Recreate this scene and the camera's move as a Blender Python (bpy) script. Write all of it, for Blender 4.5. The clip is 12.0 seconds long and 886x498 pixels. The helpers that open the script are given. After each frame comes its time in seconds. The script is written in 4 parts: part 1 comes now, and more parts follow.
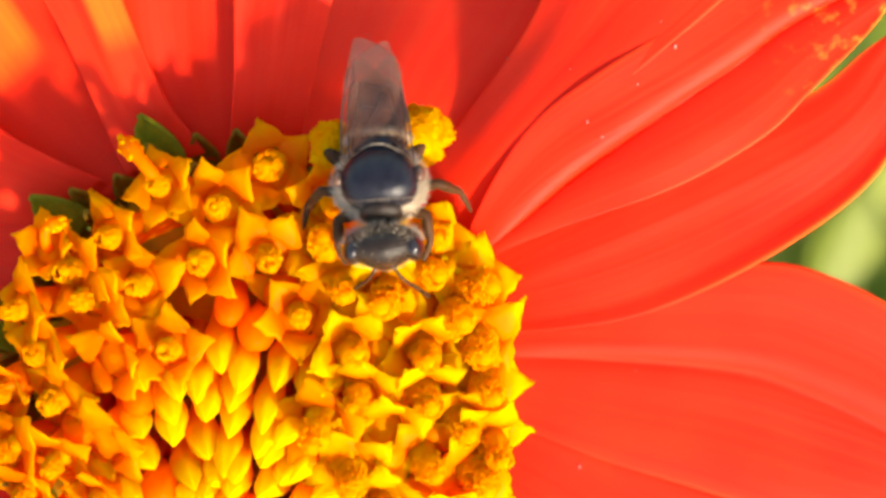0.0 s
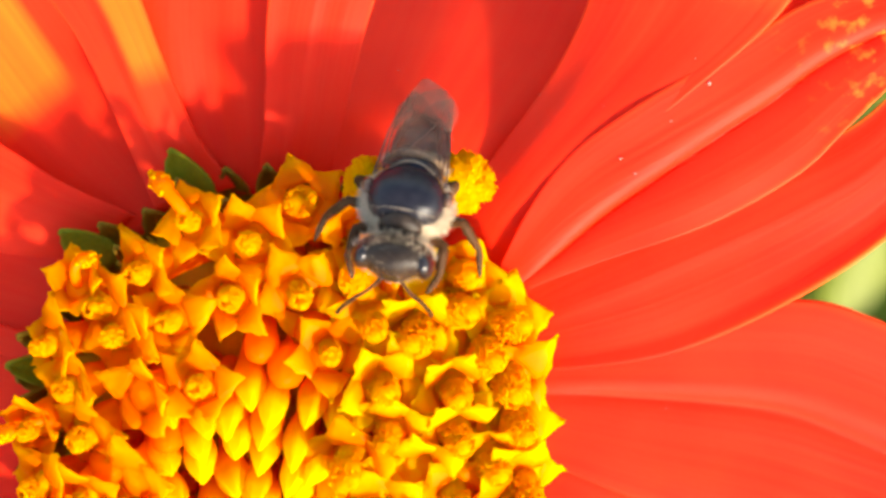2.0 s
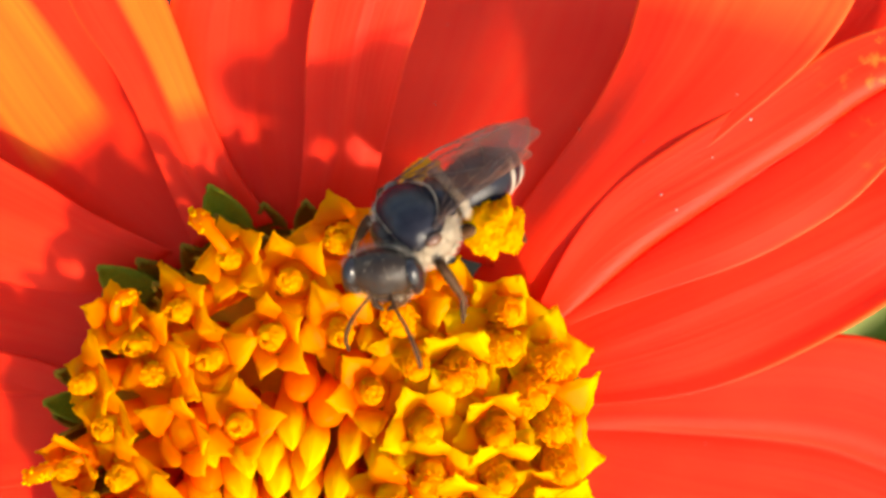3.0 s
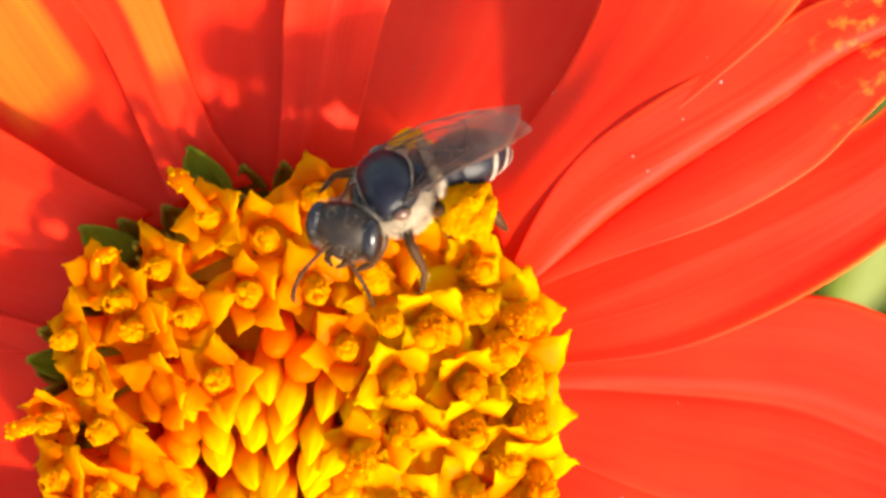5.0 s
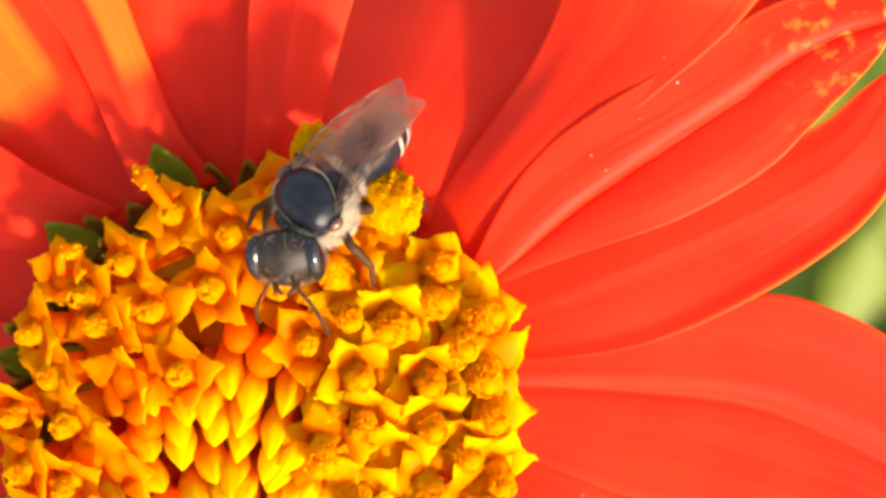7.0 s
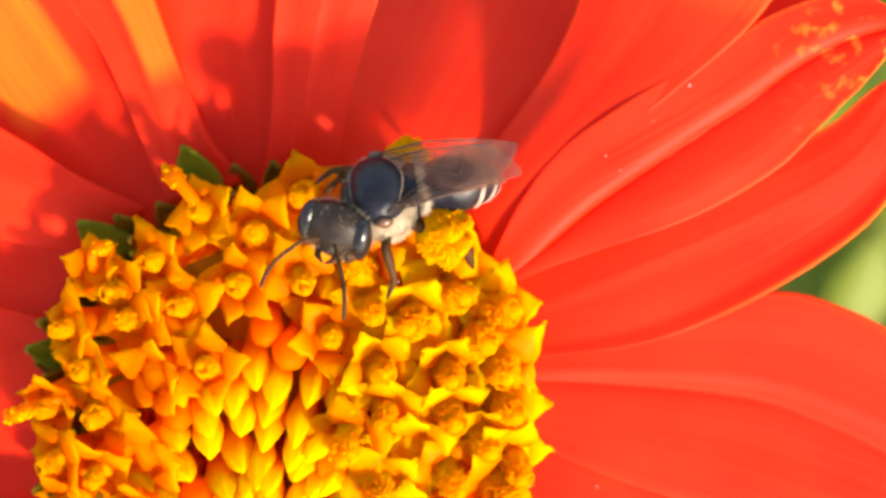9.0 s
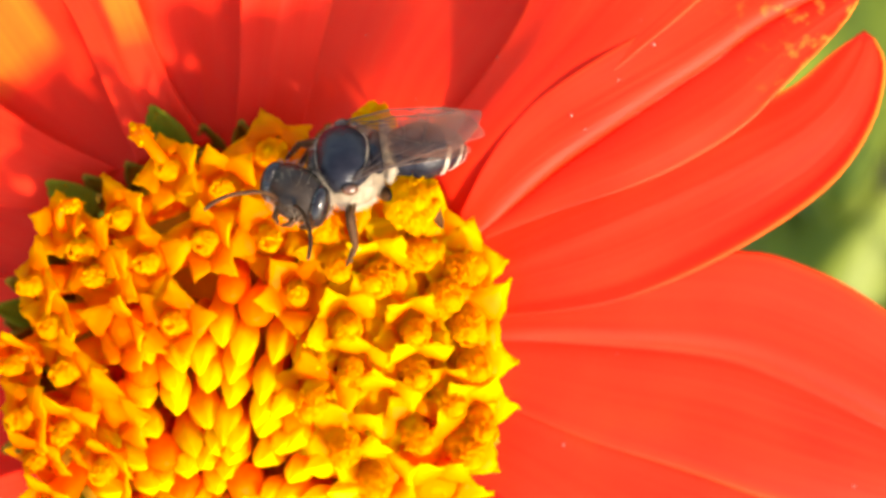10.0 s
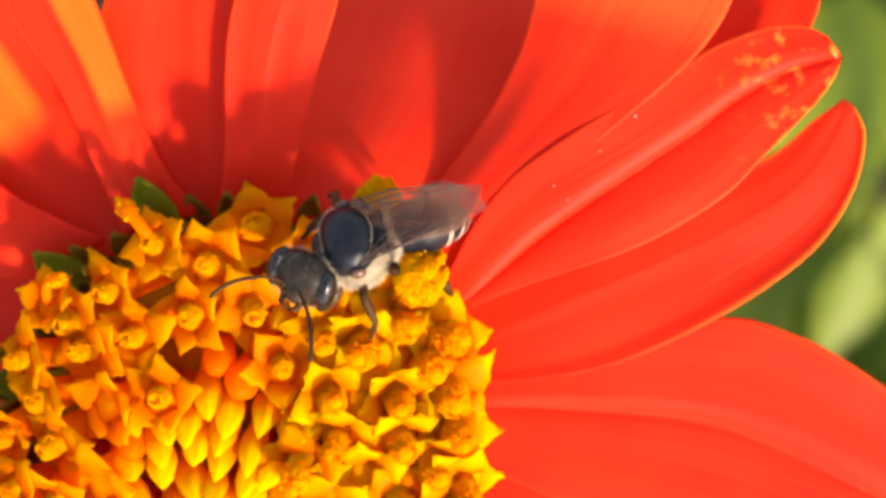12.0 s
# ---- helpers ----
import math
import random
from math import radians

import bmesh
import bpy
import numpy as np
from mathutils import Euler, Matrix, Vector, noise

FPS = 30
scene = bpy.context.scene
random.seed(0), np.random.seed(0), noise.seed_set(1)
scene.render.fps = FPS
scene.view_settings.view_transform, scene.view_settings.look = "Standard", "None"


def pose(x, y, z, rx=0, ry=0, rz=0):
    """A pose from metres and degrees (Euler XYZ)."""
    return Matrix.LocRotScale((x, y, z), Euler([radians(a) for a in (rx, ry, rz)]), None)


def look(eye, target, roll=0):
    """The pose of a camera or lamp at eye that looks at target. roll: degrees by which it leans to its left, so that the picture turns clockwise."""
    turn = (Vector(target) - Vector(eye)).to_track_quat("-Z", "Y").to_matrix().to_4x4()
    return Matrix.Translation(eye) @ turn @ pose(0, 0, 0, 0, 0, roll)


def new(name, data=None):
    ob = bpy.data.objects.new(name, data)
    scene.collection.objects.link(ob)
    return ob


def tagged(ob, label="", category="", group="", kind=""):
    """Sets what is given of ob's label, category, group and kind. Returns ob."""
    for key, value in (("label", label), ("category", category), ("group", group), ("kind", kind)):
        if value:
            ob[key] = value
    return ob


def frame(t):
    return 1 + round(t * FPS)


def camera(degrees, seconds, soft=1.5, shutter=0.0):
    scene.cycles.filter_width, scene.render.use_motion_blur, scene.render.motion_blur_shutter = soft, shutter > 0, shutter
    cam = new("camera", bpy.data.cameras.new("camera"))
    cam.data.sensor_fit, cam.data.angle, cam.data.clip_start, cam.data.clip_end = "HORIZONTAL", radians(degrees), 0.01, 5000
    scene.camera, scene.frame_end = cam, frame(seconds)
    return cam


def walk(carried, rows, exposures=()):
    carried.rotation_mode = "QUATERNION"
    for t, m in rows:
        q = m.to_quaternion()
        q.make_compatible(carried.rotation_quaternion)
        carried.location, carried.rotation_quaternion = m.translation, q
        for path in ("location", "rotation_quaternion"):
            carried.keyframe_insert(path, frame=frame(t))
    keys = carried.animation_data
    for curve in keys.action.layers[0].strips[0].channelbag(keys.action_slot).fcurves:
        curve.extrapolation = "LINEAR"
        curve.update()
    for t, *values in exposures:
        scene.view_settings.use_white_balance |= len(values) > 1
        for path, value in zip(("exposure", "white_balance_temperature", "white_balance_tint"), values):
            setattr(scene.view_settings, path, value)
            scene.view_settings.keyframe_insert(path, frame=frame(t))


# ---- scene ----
cam = camera(40, 12.0, soft=3.0, shutter=0.5)
cam.data.dof.use_dof, cam.data.dof.focus_distance, cam.data.dof.aperture_fstop = True, 0.0550, 34.0
walk(cam, [
    (0, pose(0.00907, 0.00875, 0.06024, -1.731, -0.461, -0.522)),
    (0.5, pose(0.00899, 0.00996, 0.06039, -1.001, -0.366, -0.356)),
    (1, pose(0.00845, 0.01098, 0.06034, -0.887, -0.145, -0.249)),
    (1.5, pose(0.00798, 0.01068, 0.05978, -1.195, 0.171, -0.222)),
    (2, pose(0.00805, 0.00984, 0.05980, -1.110, -0.023, -0.251)),
    (2.5, pose(0.00733, 0.01021, 0.05930, -1.427, 0.100, -0.280)),
    (3, pose(0.00623, 0.01110, 0.05958, -0.670, 0.013, -0.327)),
    (3.5, pose(0.00759, 0.01137, 0.05974, -1.778, -0.573, -0.143)),
    (3.7, pose(0.00703, 0.01110, 0.05987, -1.674, -0.104, -0.263)),
    (5.3, pose(0.00840, 0.00967, 0.06098, -0.756, 0.378, -0.180)),
    (5.5, pose(0.00902, 0.01007, 0.06120, -0.448, 0.242, -0.154)),
    (6, pose(0.00923, 0.01078, 0.06120, -0.719, 0.589, -0.038)),
    (6.5, pose(0.00911, 0.00950, 0.06135, -0.550, 0.321, -0.114)),
    (7, pose(0.00953, 0.00871, 0.06137, -0.265, 0.280, -0.077)),
    (7.5, pose(0.00894, 0.00898, 0.06195, -0.267, 0.580, -0.014)),
    (9.5, pose(0.00871, 0.00721, 0.06331, 0.452, 0.343, 0.013)),
    (10, pose(0.01017, 0.00618, 0.06361, 0.082, 0.204, 0.015)),
    (10.5, pose(0.00909, 0.00517, 0.06513, -0.008, -0.167, 0.120)),
    (11, pose(0.01008, 0.00749, 0.06597, 0.668, 0.457, 0.034)),
    (11.5, pose(0.01082, 0.00889, 0.06416, 1.233, 0.446, -0.319)),
    (12, pose(0.01100, 0.00938, 0.06406, 0.374, 0.222, -0.341)),
], [(t, stops + 0.16, 7600, 10) for t, stops in ((0, 1.7), (0.5, 1.85), (1.0, 1.58), (1.5, 1.6), (2.0, 1.9), (2.5, 1.87), (3.0, 1.6), (3.5, 1.45), (5.5, 1.76), (6.0, 1.22), (6.5, 1.7), (7.0, 1.77), (7.5, 1.65), (9.5, 1.75), (10.0, 1.87), (10.5, 1.8), (11.0, 1.75), (11.5, 1.2), (12.0, 1.5))])

# ---- world and sun ----
SUN_AZ, SUN_EL = radians(-54), radians(34.5)      # from +x towards +y; height over the horizon
SUN_WAY = Vector((math.cos(SUN_AZ) * math.cos(SUN_EL), math.sin(SUN_AZ) * math.cos(SUN_EL), math.sin(SUN_EL)))
world = bpy.data.worlds.new("sky")
scene.world = world
world.use_nodes = True
sky = world.node_tree.nodes.new("ShaderNodeTexSky")
sky.sky_type, sky.sun_disc, sky.sun_elevation, sky.sun_rotation = "NISHITA", False, SUN_EL, math.pi / 2 - SUN_AZ
world.node_tree.links.new(sky.outputs[0], world.node_tree.nodes["Background"].inputs[0])
world.node_tree.nodes["Background"].inputs[1].default_value = 0.15
sun = new("sun", bpy.data.lights.new("sun", "SUN"))
sun.data.energy, sun.data.angle, sun.data.color = 2.75, radians(4.0), (1.0, 0.93, 0.82)
sun.matrix_world = look(SUN_WAY * 3, (0, 0, 0))

MM = 0.001


# ---- materials ----
def material(name):
    m = bpy.data.materials.new(name)
    m.use_nodes = True
    nt = m.node_tree
    return m, nt, nt.nodes["Principled BSDF"], nt.nodes["Material Output"]


def node(nt, kind, **values):
    n = nt.nodes.new(kind)
    for key, value in values.items():
        n.inputs[key].default_value = value
    return n


def noise_tex(nt, scale, detail=4.0, vector=None, rough=0.55):
    n = node(nt, "ShaderNodeTexNoise", Scale=scale, Detail=detail, Roughness=rough)
    if vector is not None:
        nt.links.new(vector, n.inputs["Vector"])
    return n.outputs["Fac"]


def ramp(nt, fac, *stops):
    r = nt.nodes.new("ShaderNodeValToRGB")
    while len(r.color_ramp.elements) < len(stops):
        r.color_ramp.elements.new(0.5)
    for e, (at, colour) in zip(r.color_ramp.elements, stops):
        e.position, e.color = at, (*colour, 1)
    nt.links.new(fac, r.inputs[0])
    return r.outputs[0]


def blend(nt, fac, a, b, kind="MIX"):
    n = nt.nodes.new("ShaderNodeMix")
    n.data_type, n.blend_type = "RGBA", kind
    for slot, value in ((0, fac), (6, a), (7, b)):
        if isinstance(value, bpy.types.NodeSocket):
            nt.links.new(value, n.inputs[slot])
        else:
            n.inputs[slot].default_value = value if slot == 0 else (*value, 1)
    return n.outputs[2]


def maths(nt, op, a, b=0.0, clamp=False):
    n = nt.nodes.new("ShaderNodeMath")
    n.operation, n.use_clamp = op, clamp
    for slot, value in ((0, a), (1, b)):
        if isinstance(value, bpy.types.NodeSocket):
            nt.links.new(value, n.inputs[slot])
        else:
            n.inputs[slot].default_value = value
    return n.outputs[0]


def bump(nt, bsdf, height, strength, distance):
    n = node(nt, "ShaderNodeBump", Strength=strength, Distance=distance)
    nt.links.new(height, n.inputs["Height"])
    nt.links.new(n.outputs[0], bsdf.inputs["Normal"])
    return n.outputs[0]


def see_through(nt, bsdf, out, colour, amount):
    """Mixes light that passes through the thin tissue into the surface."""
    t = nt.nodes.new("ShaderNodeBsdfTranslucent")
    if isinstance(colour, bpy.types.NodeSocket):
        nt.links.new(colour, t.inputs[0])
    else:
        t.inputs[0].default_value = (*colour, 1)
    mix = node(nt, "ShaderNodeMixShader", Fac=amount)
    nt.links.new(bsdf.outputs[0], mix.inputs[1])
    nt.links.new(t.outputs[0], mix.inputs[2])
    nt.links.new(mix.outputs[0], out.inputs[0])


def petal_material(name="petal_red", lit_streak=None, wear=0.1, margin=0.35, tint=(0.93, 0.17, 0.015)):
    """lit_streak: where across the blade (0 to 1) sunlight painted in orange begins and ends, and from where along it;
    margin: how orange its rim is.
    """
    m, nt, b, out = material(name)
    uv = nt.nodes.new("ShaderNodeUVMap").outputs[0]
    stretch = node(nt, "ShaderNodeMapping", Scale=(1.2, 26.0, 1.0))
    nt.links.new(uv, stretch.inputs[0])
    info = nt.nodes.new("ShaderNodeObjectInfo").outputs["Random"]
    shift = node(nt, "ShaderNodeCombineXYZ")
    nt.links.new(maths(nt, "MULTIPLY", info, 40.0), shift.inputs[0])
    moved = nt.nodes.new("ShaderNodeVectorMath")
    nt.links.new(stretch.outputs[0], moved.inputs[0])
    nt.links.new(shift.outputs[0], moved.inputs[1])
    veins = noise_tex(nt, 1.0, 3.0, moved.outputs[0])
    place = nt.nodes.new("ShaderNodeTexCoord").outputs["Object"]
    cloud = noise_tex(nt, 160.0, 4.0, place)
    grain = noise_tex(nt, 5200.0, 3.0, place)
    base = ramp(nt, cloud, (0.25, (0.80, 0.018, 0.006)), (0.6, (0.88, 0.029, 0.009)), (0.85, (0.90, 0.044, 0.009)))
    base = blend(nt, maths(nt, "MULTIPLY", ramp(nt, veins, (0.35, (0, 0, 0)), (0.75, (1, 1, 1))), 0.25), base, (0.90, 0.075, 0.022))
    # worn yellow-orange flecks and the thin orange margin of the blade
    sep = nt.nodes.new("ShaderNodeSeparateXYZ")
    nt.links.new(uv, sep.inputs[0])
    side = maths(nt, "ABSOLUTE", maths(nt, "SUBTRACT", sep.outputs[1], 0.5))
    rim = maths(nt, "MULTIPLY", maths(nt, "MULTIPLY", maths(nt, "SUBTRACT", side, 0.458), 24.0, True), maths(nt, "MULTIPLY", maths(nt, "SUBTRACT", sep.outputs[0], 0.3), 1.6, True))
    base = blend(nt, maths(nt, "MULTIPLY", rim, margin), base, (0.90, 0.22, 0.02))
    fleck = ramp(nt, noise_tex(nt, 1300.0, 4.0, place), (0.70 - wear * 0.18, (0, 0, 0)), (0.84 - wear * 0.18, (1, 1, 1)))
    worn = maths(nt, "MULTIPLY", fleck, maths(nt, "MULTIPLY", maths(nt, "SUBTRACT", sep.outputs[0], 0.68), 4.0, True))
    base = blend(nt, maths(nt, "MULTIPLY", worn, wear), base, (0.93, 0.34, 0.04))
    if lit_streak:
        # direct sun on the outer blade, painted as orange into the base colour
        into = maths(nt, "MULTIPLY", maths(nt, "SUBTRACT", sep.outputs[1], lit_streak[0]), 14.0, True)
        back = maths(nt, "MULTIPLY", maths(nt, "SUBTRACT", lit_streak[1], sep.outputs[1]), 14.0, True)
        outer = maths(nt, "MULTIPLY", maths(nt, "SUBTRACT", sep.outputs[0], lit_streak[2]), 14.0, True)
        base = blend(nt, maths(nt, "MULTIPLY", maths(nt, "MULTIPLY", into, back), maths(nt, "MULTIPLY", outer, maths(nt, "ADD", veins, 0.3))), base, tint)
    nt.links.new(base, b.inputs["Base Color"])
    b.inputs["Roughness"].default_value = 0.5
    b.inputs["Specular IOR Level"].default_value = 0.13
    bump(nt, b, maths(nt, "ADD", veins, maths(nt, "MULTIPLY", grain, 0.35)), 0.25, 0.00012)
    see_through(nt, b, out, blend(nt, 0.55, base, (0.95, 0.076, 0.017)), 0.36)
    return m


def floret_material(name, low, mid, high, glow):
    """Tissue that goes from orange at the tube to yellow at the tips of the lobes."""
    m, nt, b, out = material(name)
    uv = nt.nodes.new("ShaderNodeUVMap").outputs[0]
    sep = nt.nodes.new("ShaderNodeSeparateXYZ")
    nt.links.new(uv, sep.inputs[0])
    place = nt.nodes.new("ShaderNodeTexCoord").outputs["Object"]
    info = nt.nodes.new("ShaderNodeObjectInfo").outputs["Random"]
    cloud = noise_tex(nt, 700.0, 3.0, place)
    along = maths(nt, "ADD", sep.outputs[1], maths(nt, "MULTIPLY", maths(nt, "SUBTRACT", cloud, 0.5), 0.35))
    along = maths(nt, "ADD", along, maths(nt, "MULTIPLY", maths(nt, "SUBTRACT", info, 0.5), 0.3))
    margin = maths(nt, "MULTIPLY", maths(nt, "SUBTRACT", maths(nt, "ABSOLUTE", maths(nt, "SUBTRACT", sep.outputs[0], 0.5)), 0.36), 8.0, True)
    along = maths(nt, "ADD", along, maths(nt, "MULTIPLY", margin, 0.14))
    colour = ramp(nt, along, (0.12, low), (0.5, mid), (0.80, high))
    nt.links.new(colour, b.inputs["Base Color"])
    b.inputs["Roughness"].default_value = 0.5
    b.inputs["Specular IOR Level"].default_value = 0.12
    bump(nt, b, noise_tex(nt, 9000.0, 3.0, place), 0.5, 0.00007)
    see_through(nt, b, out, colour, glow)
    return m


def plain_material(name, dark, light, scale, rough, relief=0.4, depth=0.0001, spec=0.4, glow=0.0):
    m, nt, b, out = material(name)
    place = nt.nodes.new("ShaderNodeTexCoord").outputs["Object"]
    big, fine = noise_tex(nt, scale, 4.0, place), noise_tex(nt, scale * 11, 3.0, place)
    colour = ramp(nt, maths(nt, "ADD", maths(nt, "MULTIPLY", big, 0.7), maths(nt, "MULTIPLY", fine, 0.3)), (0.3, dark), (0.7, light))
    nt.links.new(colour, b.inputs["Base Color"])
    b.inputs["Roughness"].default_value = rough
    b.inputs["Specular IOR Level"].default_value = spec
    bump(nt, b, fine, relief, depth)
    if glow:
        see_through(nt, b, out, colour, glow)
    return m


def wing_material():
    m, nt, b, out = material("wing_membrane")
    place = nt.nodes.new("ShaderNodeTexCoord").outputs["Object"]
    smoke = noise_tex(nt, 700.0, 3.0, place)
    nt.links.new(ramp(nt, smoke, (0.3, (0.18, 0.065, 0.040)), (0.7, (0.32, 0.14, 0.09))), b.inputs["Base Color"])
    b.inputs["Roughness"].default_value = 0.24
    b.inputs["Specular IOR Level"].default_value = 0.28
    bump(nt, b, smoke, 0.6, 0.0002)
    clear = nt.nodes.new("ShaderNodeBsdfTransparent")
    clear.inputs[0].default_value = (0.98, 0.945, 0.92, 1)
    mix = nt.nodes.new("ShaderNodeMixShader")
    sep = nt.nodes.new("ShaderNodeSeparateXYZ")
    nt.links.new(nt.nodes.new("ShaderNodeUVMap").outputs[0], sep.inputs[0])
    tint = maths(nt, "ADD", sep.outputs[0], maths(nt, "MULTIPLY", maths(nt, "SUBTRACT", smoke, 0.5), 0.3))
    nt.links.new(ramp(nt, tint, (0.15, (0.03, 0.03, 0.03)), (0.5, (0.13, 0.13, 0.13)), (0.85, (0.34, 0.34, 0.34))), mix.inputs[0])
    nt.links.new(clear.outputs[0], mix.inputs[1])
    nt.links.new(b.outputs[0], mix.inputs[2])
    nt.links.new(mix.outputs[0], out.inputs[0])
    return m


PETAL = petal_material()
WORN = petal_material("petal_worn", None, 0.85, 0.4)
RIMMED = petal_material("petal_rimmed", None, 0.1, 1.0)
# three petals whose sunlit flanks or outer parts are coloured orange
LIT_STREAK = petal_material("petal_lit_streak", (0.5, 1.02, 0.30))
LIT_STREAK_WIDE = petal_material("petal_lit_streak_wide", (0.2, 0.8, 0.34))
LIT_OUTER = petal_material("petal_lit_outer", (-0.1, 1.1, 0.60), tint=(0.92, 0.10, 0.02))
FLORET = floret_material("floret_orange", (0.92, 0.25, 0.001), (0.95, 0.315, 0.001), (0.97, 0.53, 0.001), 0.76)
# yellower copy for the right side: pollen dust, with its stronger sunlight painted in
DUSTY_LIT = floret_material("floret_dusted_lit", (0.94, 0.32, 0.001), (0.97, 0.45, 0.001), (0.98, 0.72, 0.001), 0.76)
BUD = floret_material("bud_orange", (0.93, 0.25, 0.001), (0.96, 0.33, 0.001), (0.97, 0.66, 0.001), 0.6)
POLLEN = plain_material("pollen_yellow", (0.97, 0.38, 0.001), (0.98, 0.68, 0.002), 1500.0, 0.85, 0.6, 0.0002, 0.05, glow=0.55)
ANTHER = plain_material("anther_orange", (0.97, 0.41, 0.001), (0.98, 0.66, 0.001), 1100.0, 0.85, 0.6, 0.0002, 0.08, glow=0.7)
OLIVE = plain_material("scale_olive", (0.15, 0.085, 0.005), (0.31, 0.17, 0.010), 600.0, 0.7, spec=0.1, glow=0.3)
GREEN = plain_material("bract_green", (0.15, 0.17, 0.006), (0.34, 0.33, 0.018), 500.0, 0.6, spec=0.1, glow=0.45)
BROWN = plain_material("disc_base", (0.40, 0.17, 0.004), (0.60, 0.27, 0.006), 600.0, 0.8, spec=0.1)
STEM = plain_material("stem_green", (0.06, 0.12, 0.02), (0.14, 0.22, 0.05), 200.0, 0.6)
BLACK = plain_material("chitin_black", (0.006, 0.006, 0.009), (0.016, 0.015, 0.020), 1800.0, 0.17, 0.4, 0.00004, 0.17)
DULL = plain_material("chitin_dull", (0.010, 0.006, 0.004), (0.034, 0.022, 0.014), 1500.0, 0.25, 0.45, 0.00006, 0.18)
EYE = plain_material("eye_black", (0.008, 0.006, 0.006), (0.016, 0.012, 0.012), 2000.0, 0.2, 0.2, 0.00003, 0.35)
LEG = plain_material("leg_brown", (0.020, 0.009, 0.004), (0.085, 0.033, 0.010), 1500.0, 0.42, 0.5, 0.00006, 0.08)
FELT = plain_material("felt_beige", (0.26, 0.20, 0.13), (0.52, 0.42, 0.30), 2200.0, 0.8, 0.8, 0.0001, spec=0.1)
HAIR = plain_material("hair_beige", (0.36, 0.27, 0.18), (0.64, 0.52, 0.38), 1500.0, 0.7, spec=0.2)
TEGULA = plain_material("tegula_brown", (0.05, 0.022, 0.010), (0.14, 0.06, 0.03), 1500.0, 0.2, 0.3, 0.00004, 0.5)
BAND = plain_material("band_pale", (0.16, 0.12, 0.085), (0.36, 0.29, 0.22), 2500.0, 0.6)
WING = wing_material()
VEIN = plain_material("wing_vein", (0.03, 0.015, 0.010), (0.07, 0.035, 0.02), 900.0, 0.4)
LEAF = plain_material("leaf_green", (0.12, 0.165, 0.008), (0.27, 0.31, 0.020), 25.0, 0.55, 0.4, 0.001, glow=0.25)
SOIL = plain_material("ground_soil", (0.016, 0.011, 0.004), (0.07, 0.044, 0.018), 3.0, 0.9, 0.8, 0.01)


# ---- building helpers ----
def part(name, bm, material, parent=None, label="", smooth=True, kind=""):
    if smooth:
        for f in bm.faces:
            f.smooth = True
    data = bpy.data.meshes.new(name)
    bm.to_mesh(data)
    bm.free()
    data.materials.append(material)
    ob = new(name, data)
    ob.parent = parent
    return tagged(ob, label=label, kind=kind)


def grains(centres, sides=8, rings=5, verts=None, faces=None):
    """Vertices and faces of many small balls (centre, radius), appended to what is given."""
    verts, faces = verts if verts is not None else [], faces if faces is not None else []
    for c, r in centres:
        n = len(verts)
        verts.append((c[0], c[1], c[2] + r))
        for i in range(1, rings):
            a = math.pi * i / rings
            for k in range(sides):
                b = 2 * math.pi * k / sides
                verts.append((c[0] + r * math.sin(a) * math.cos(b), c[1] + r * math.sin(a) * math.sin(b), c[2] + r * math.cos(a)))
        verts.append((c[0], c[1], c[2] - r))
        last = len(verts) - 1
        for k in range(sides):
            j = (k + 1) % sides
            faces.append((n, n + 1 + k, n + 1 + j))
            for i in range(rings - 2):
                p = n + 1 + i * sides
                faces.append((p + k, p + sides + k, p + sides + j, p + j))
            p = n + 1 + (rings - 2) * sides
            faces.append((p + k, last, p + j))
    return verts, faces


def raw_mesh(name, verts, faces, mat):
    data = bpy.data.meshes.new(name)
    data.from_pydata(verts, [], faces)
    data.polygons.foreach_set("use_smooth", [True] * len(data.polygons))
    data.materials.append(mat)
    return data


def shared(name, data, parent, m):
    ob = new(name, data)
    ob.parent = parent
    ob.matrix_basis = m
    return ob


def along(way, spin=0.0):
    """A turn that takes +z to the given way."""
    return Vector(way).to_track_quat("Z", "Y").to_matrix().to_4x4() @ Matrix.Rotation(spin, 4, "Z")


def ball(bm, centre, radii, turn=(0, 0, 0), u=20, v=14):
    m = pose(*centre, *turn) @ Matrix.Diagonal((*radii, 1))
    return bmesh.ops.create_uvsphere(bm, u_segments=u, v_segments=v, radius=1.0, matrix=m)["verts"]


def tube(bm, points, radii, sides=8):
    """A closed round tube along points, with the radius at each."""
    points = [Vector(p) for p in points]
    rings, side = [], None
    for i, p in enumerate(points):
        way = (points[min(i + 1, len(points) - 1)] - points[max(i - 1, 0)]).normalized()
        if side is None:
            side = way.orthogonal().normalized()
        side = (side - way * side.dot(way)).normalized()
        other = way.cross(side)
        rings.append([bm.verts.new(p + (side * math.cos(a) + other * math.sin(a)) * radii[i]) for a in (2 * math.pi * k / sides for k in range(sides))])
    for a, b in zip(rings, rings[1:]):
        for k in range(sides):
            bm.faces.new((a[k], a[(k + 1) % sides], b[(k + 1) % sides], b[k]))
    bm.faces.new(rings[0][::-1])
    bm.faces.new(rings[-1])


def bend(a, b, c, n):
    """n + 1 points on the curve from a over b to c."""
    a, b, c = Vector(a), Vector(b), Vector(c)
    k = b * 2 - (a + c) / 2
    return [a * (1 - s) ** 2 + k * 2 * s * (1 - s) + c * s * s for s in (i / n for i in range(n + 1))]


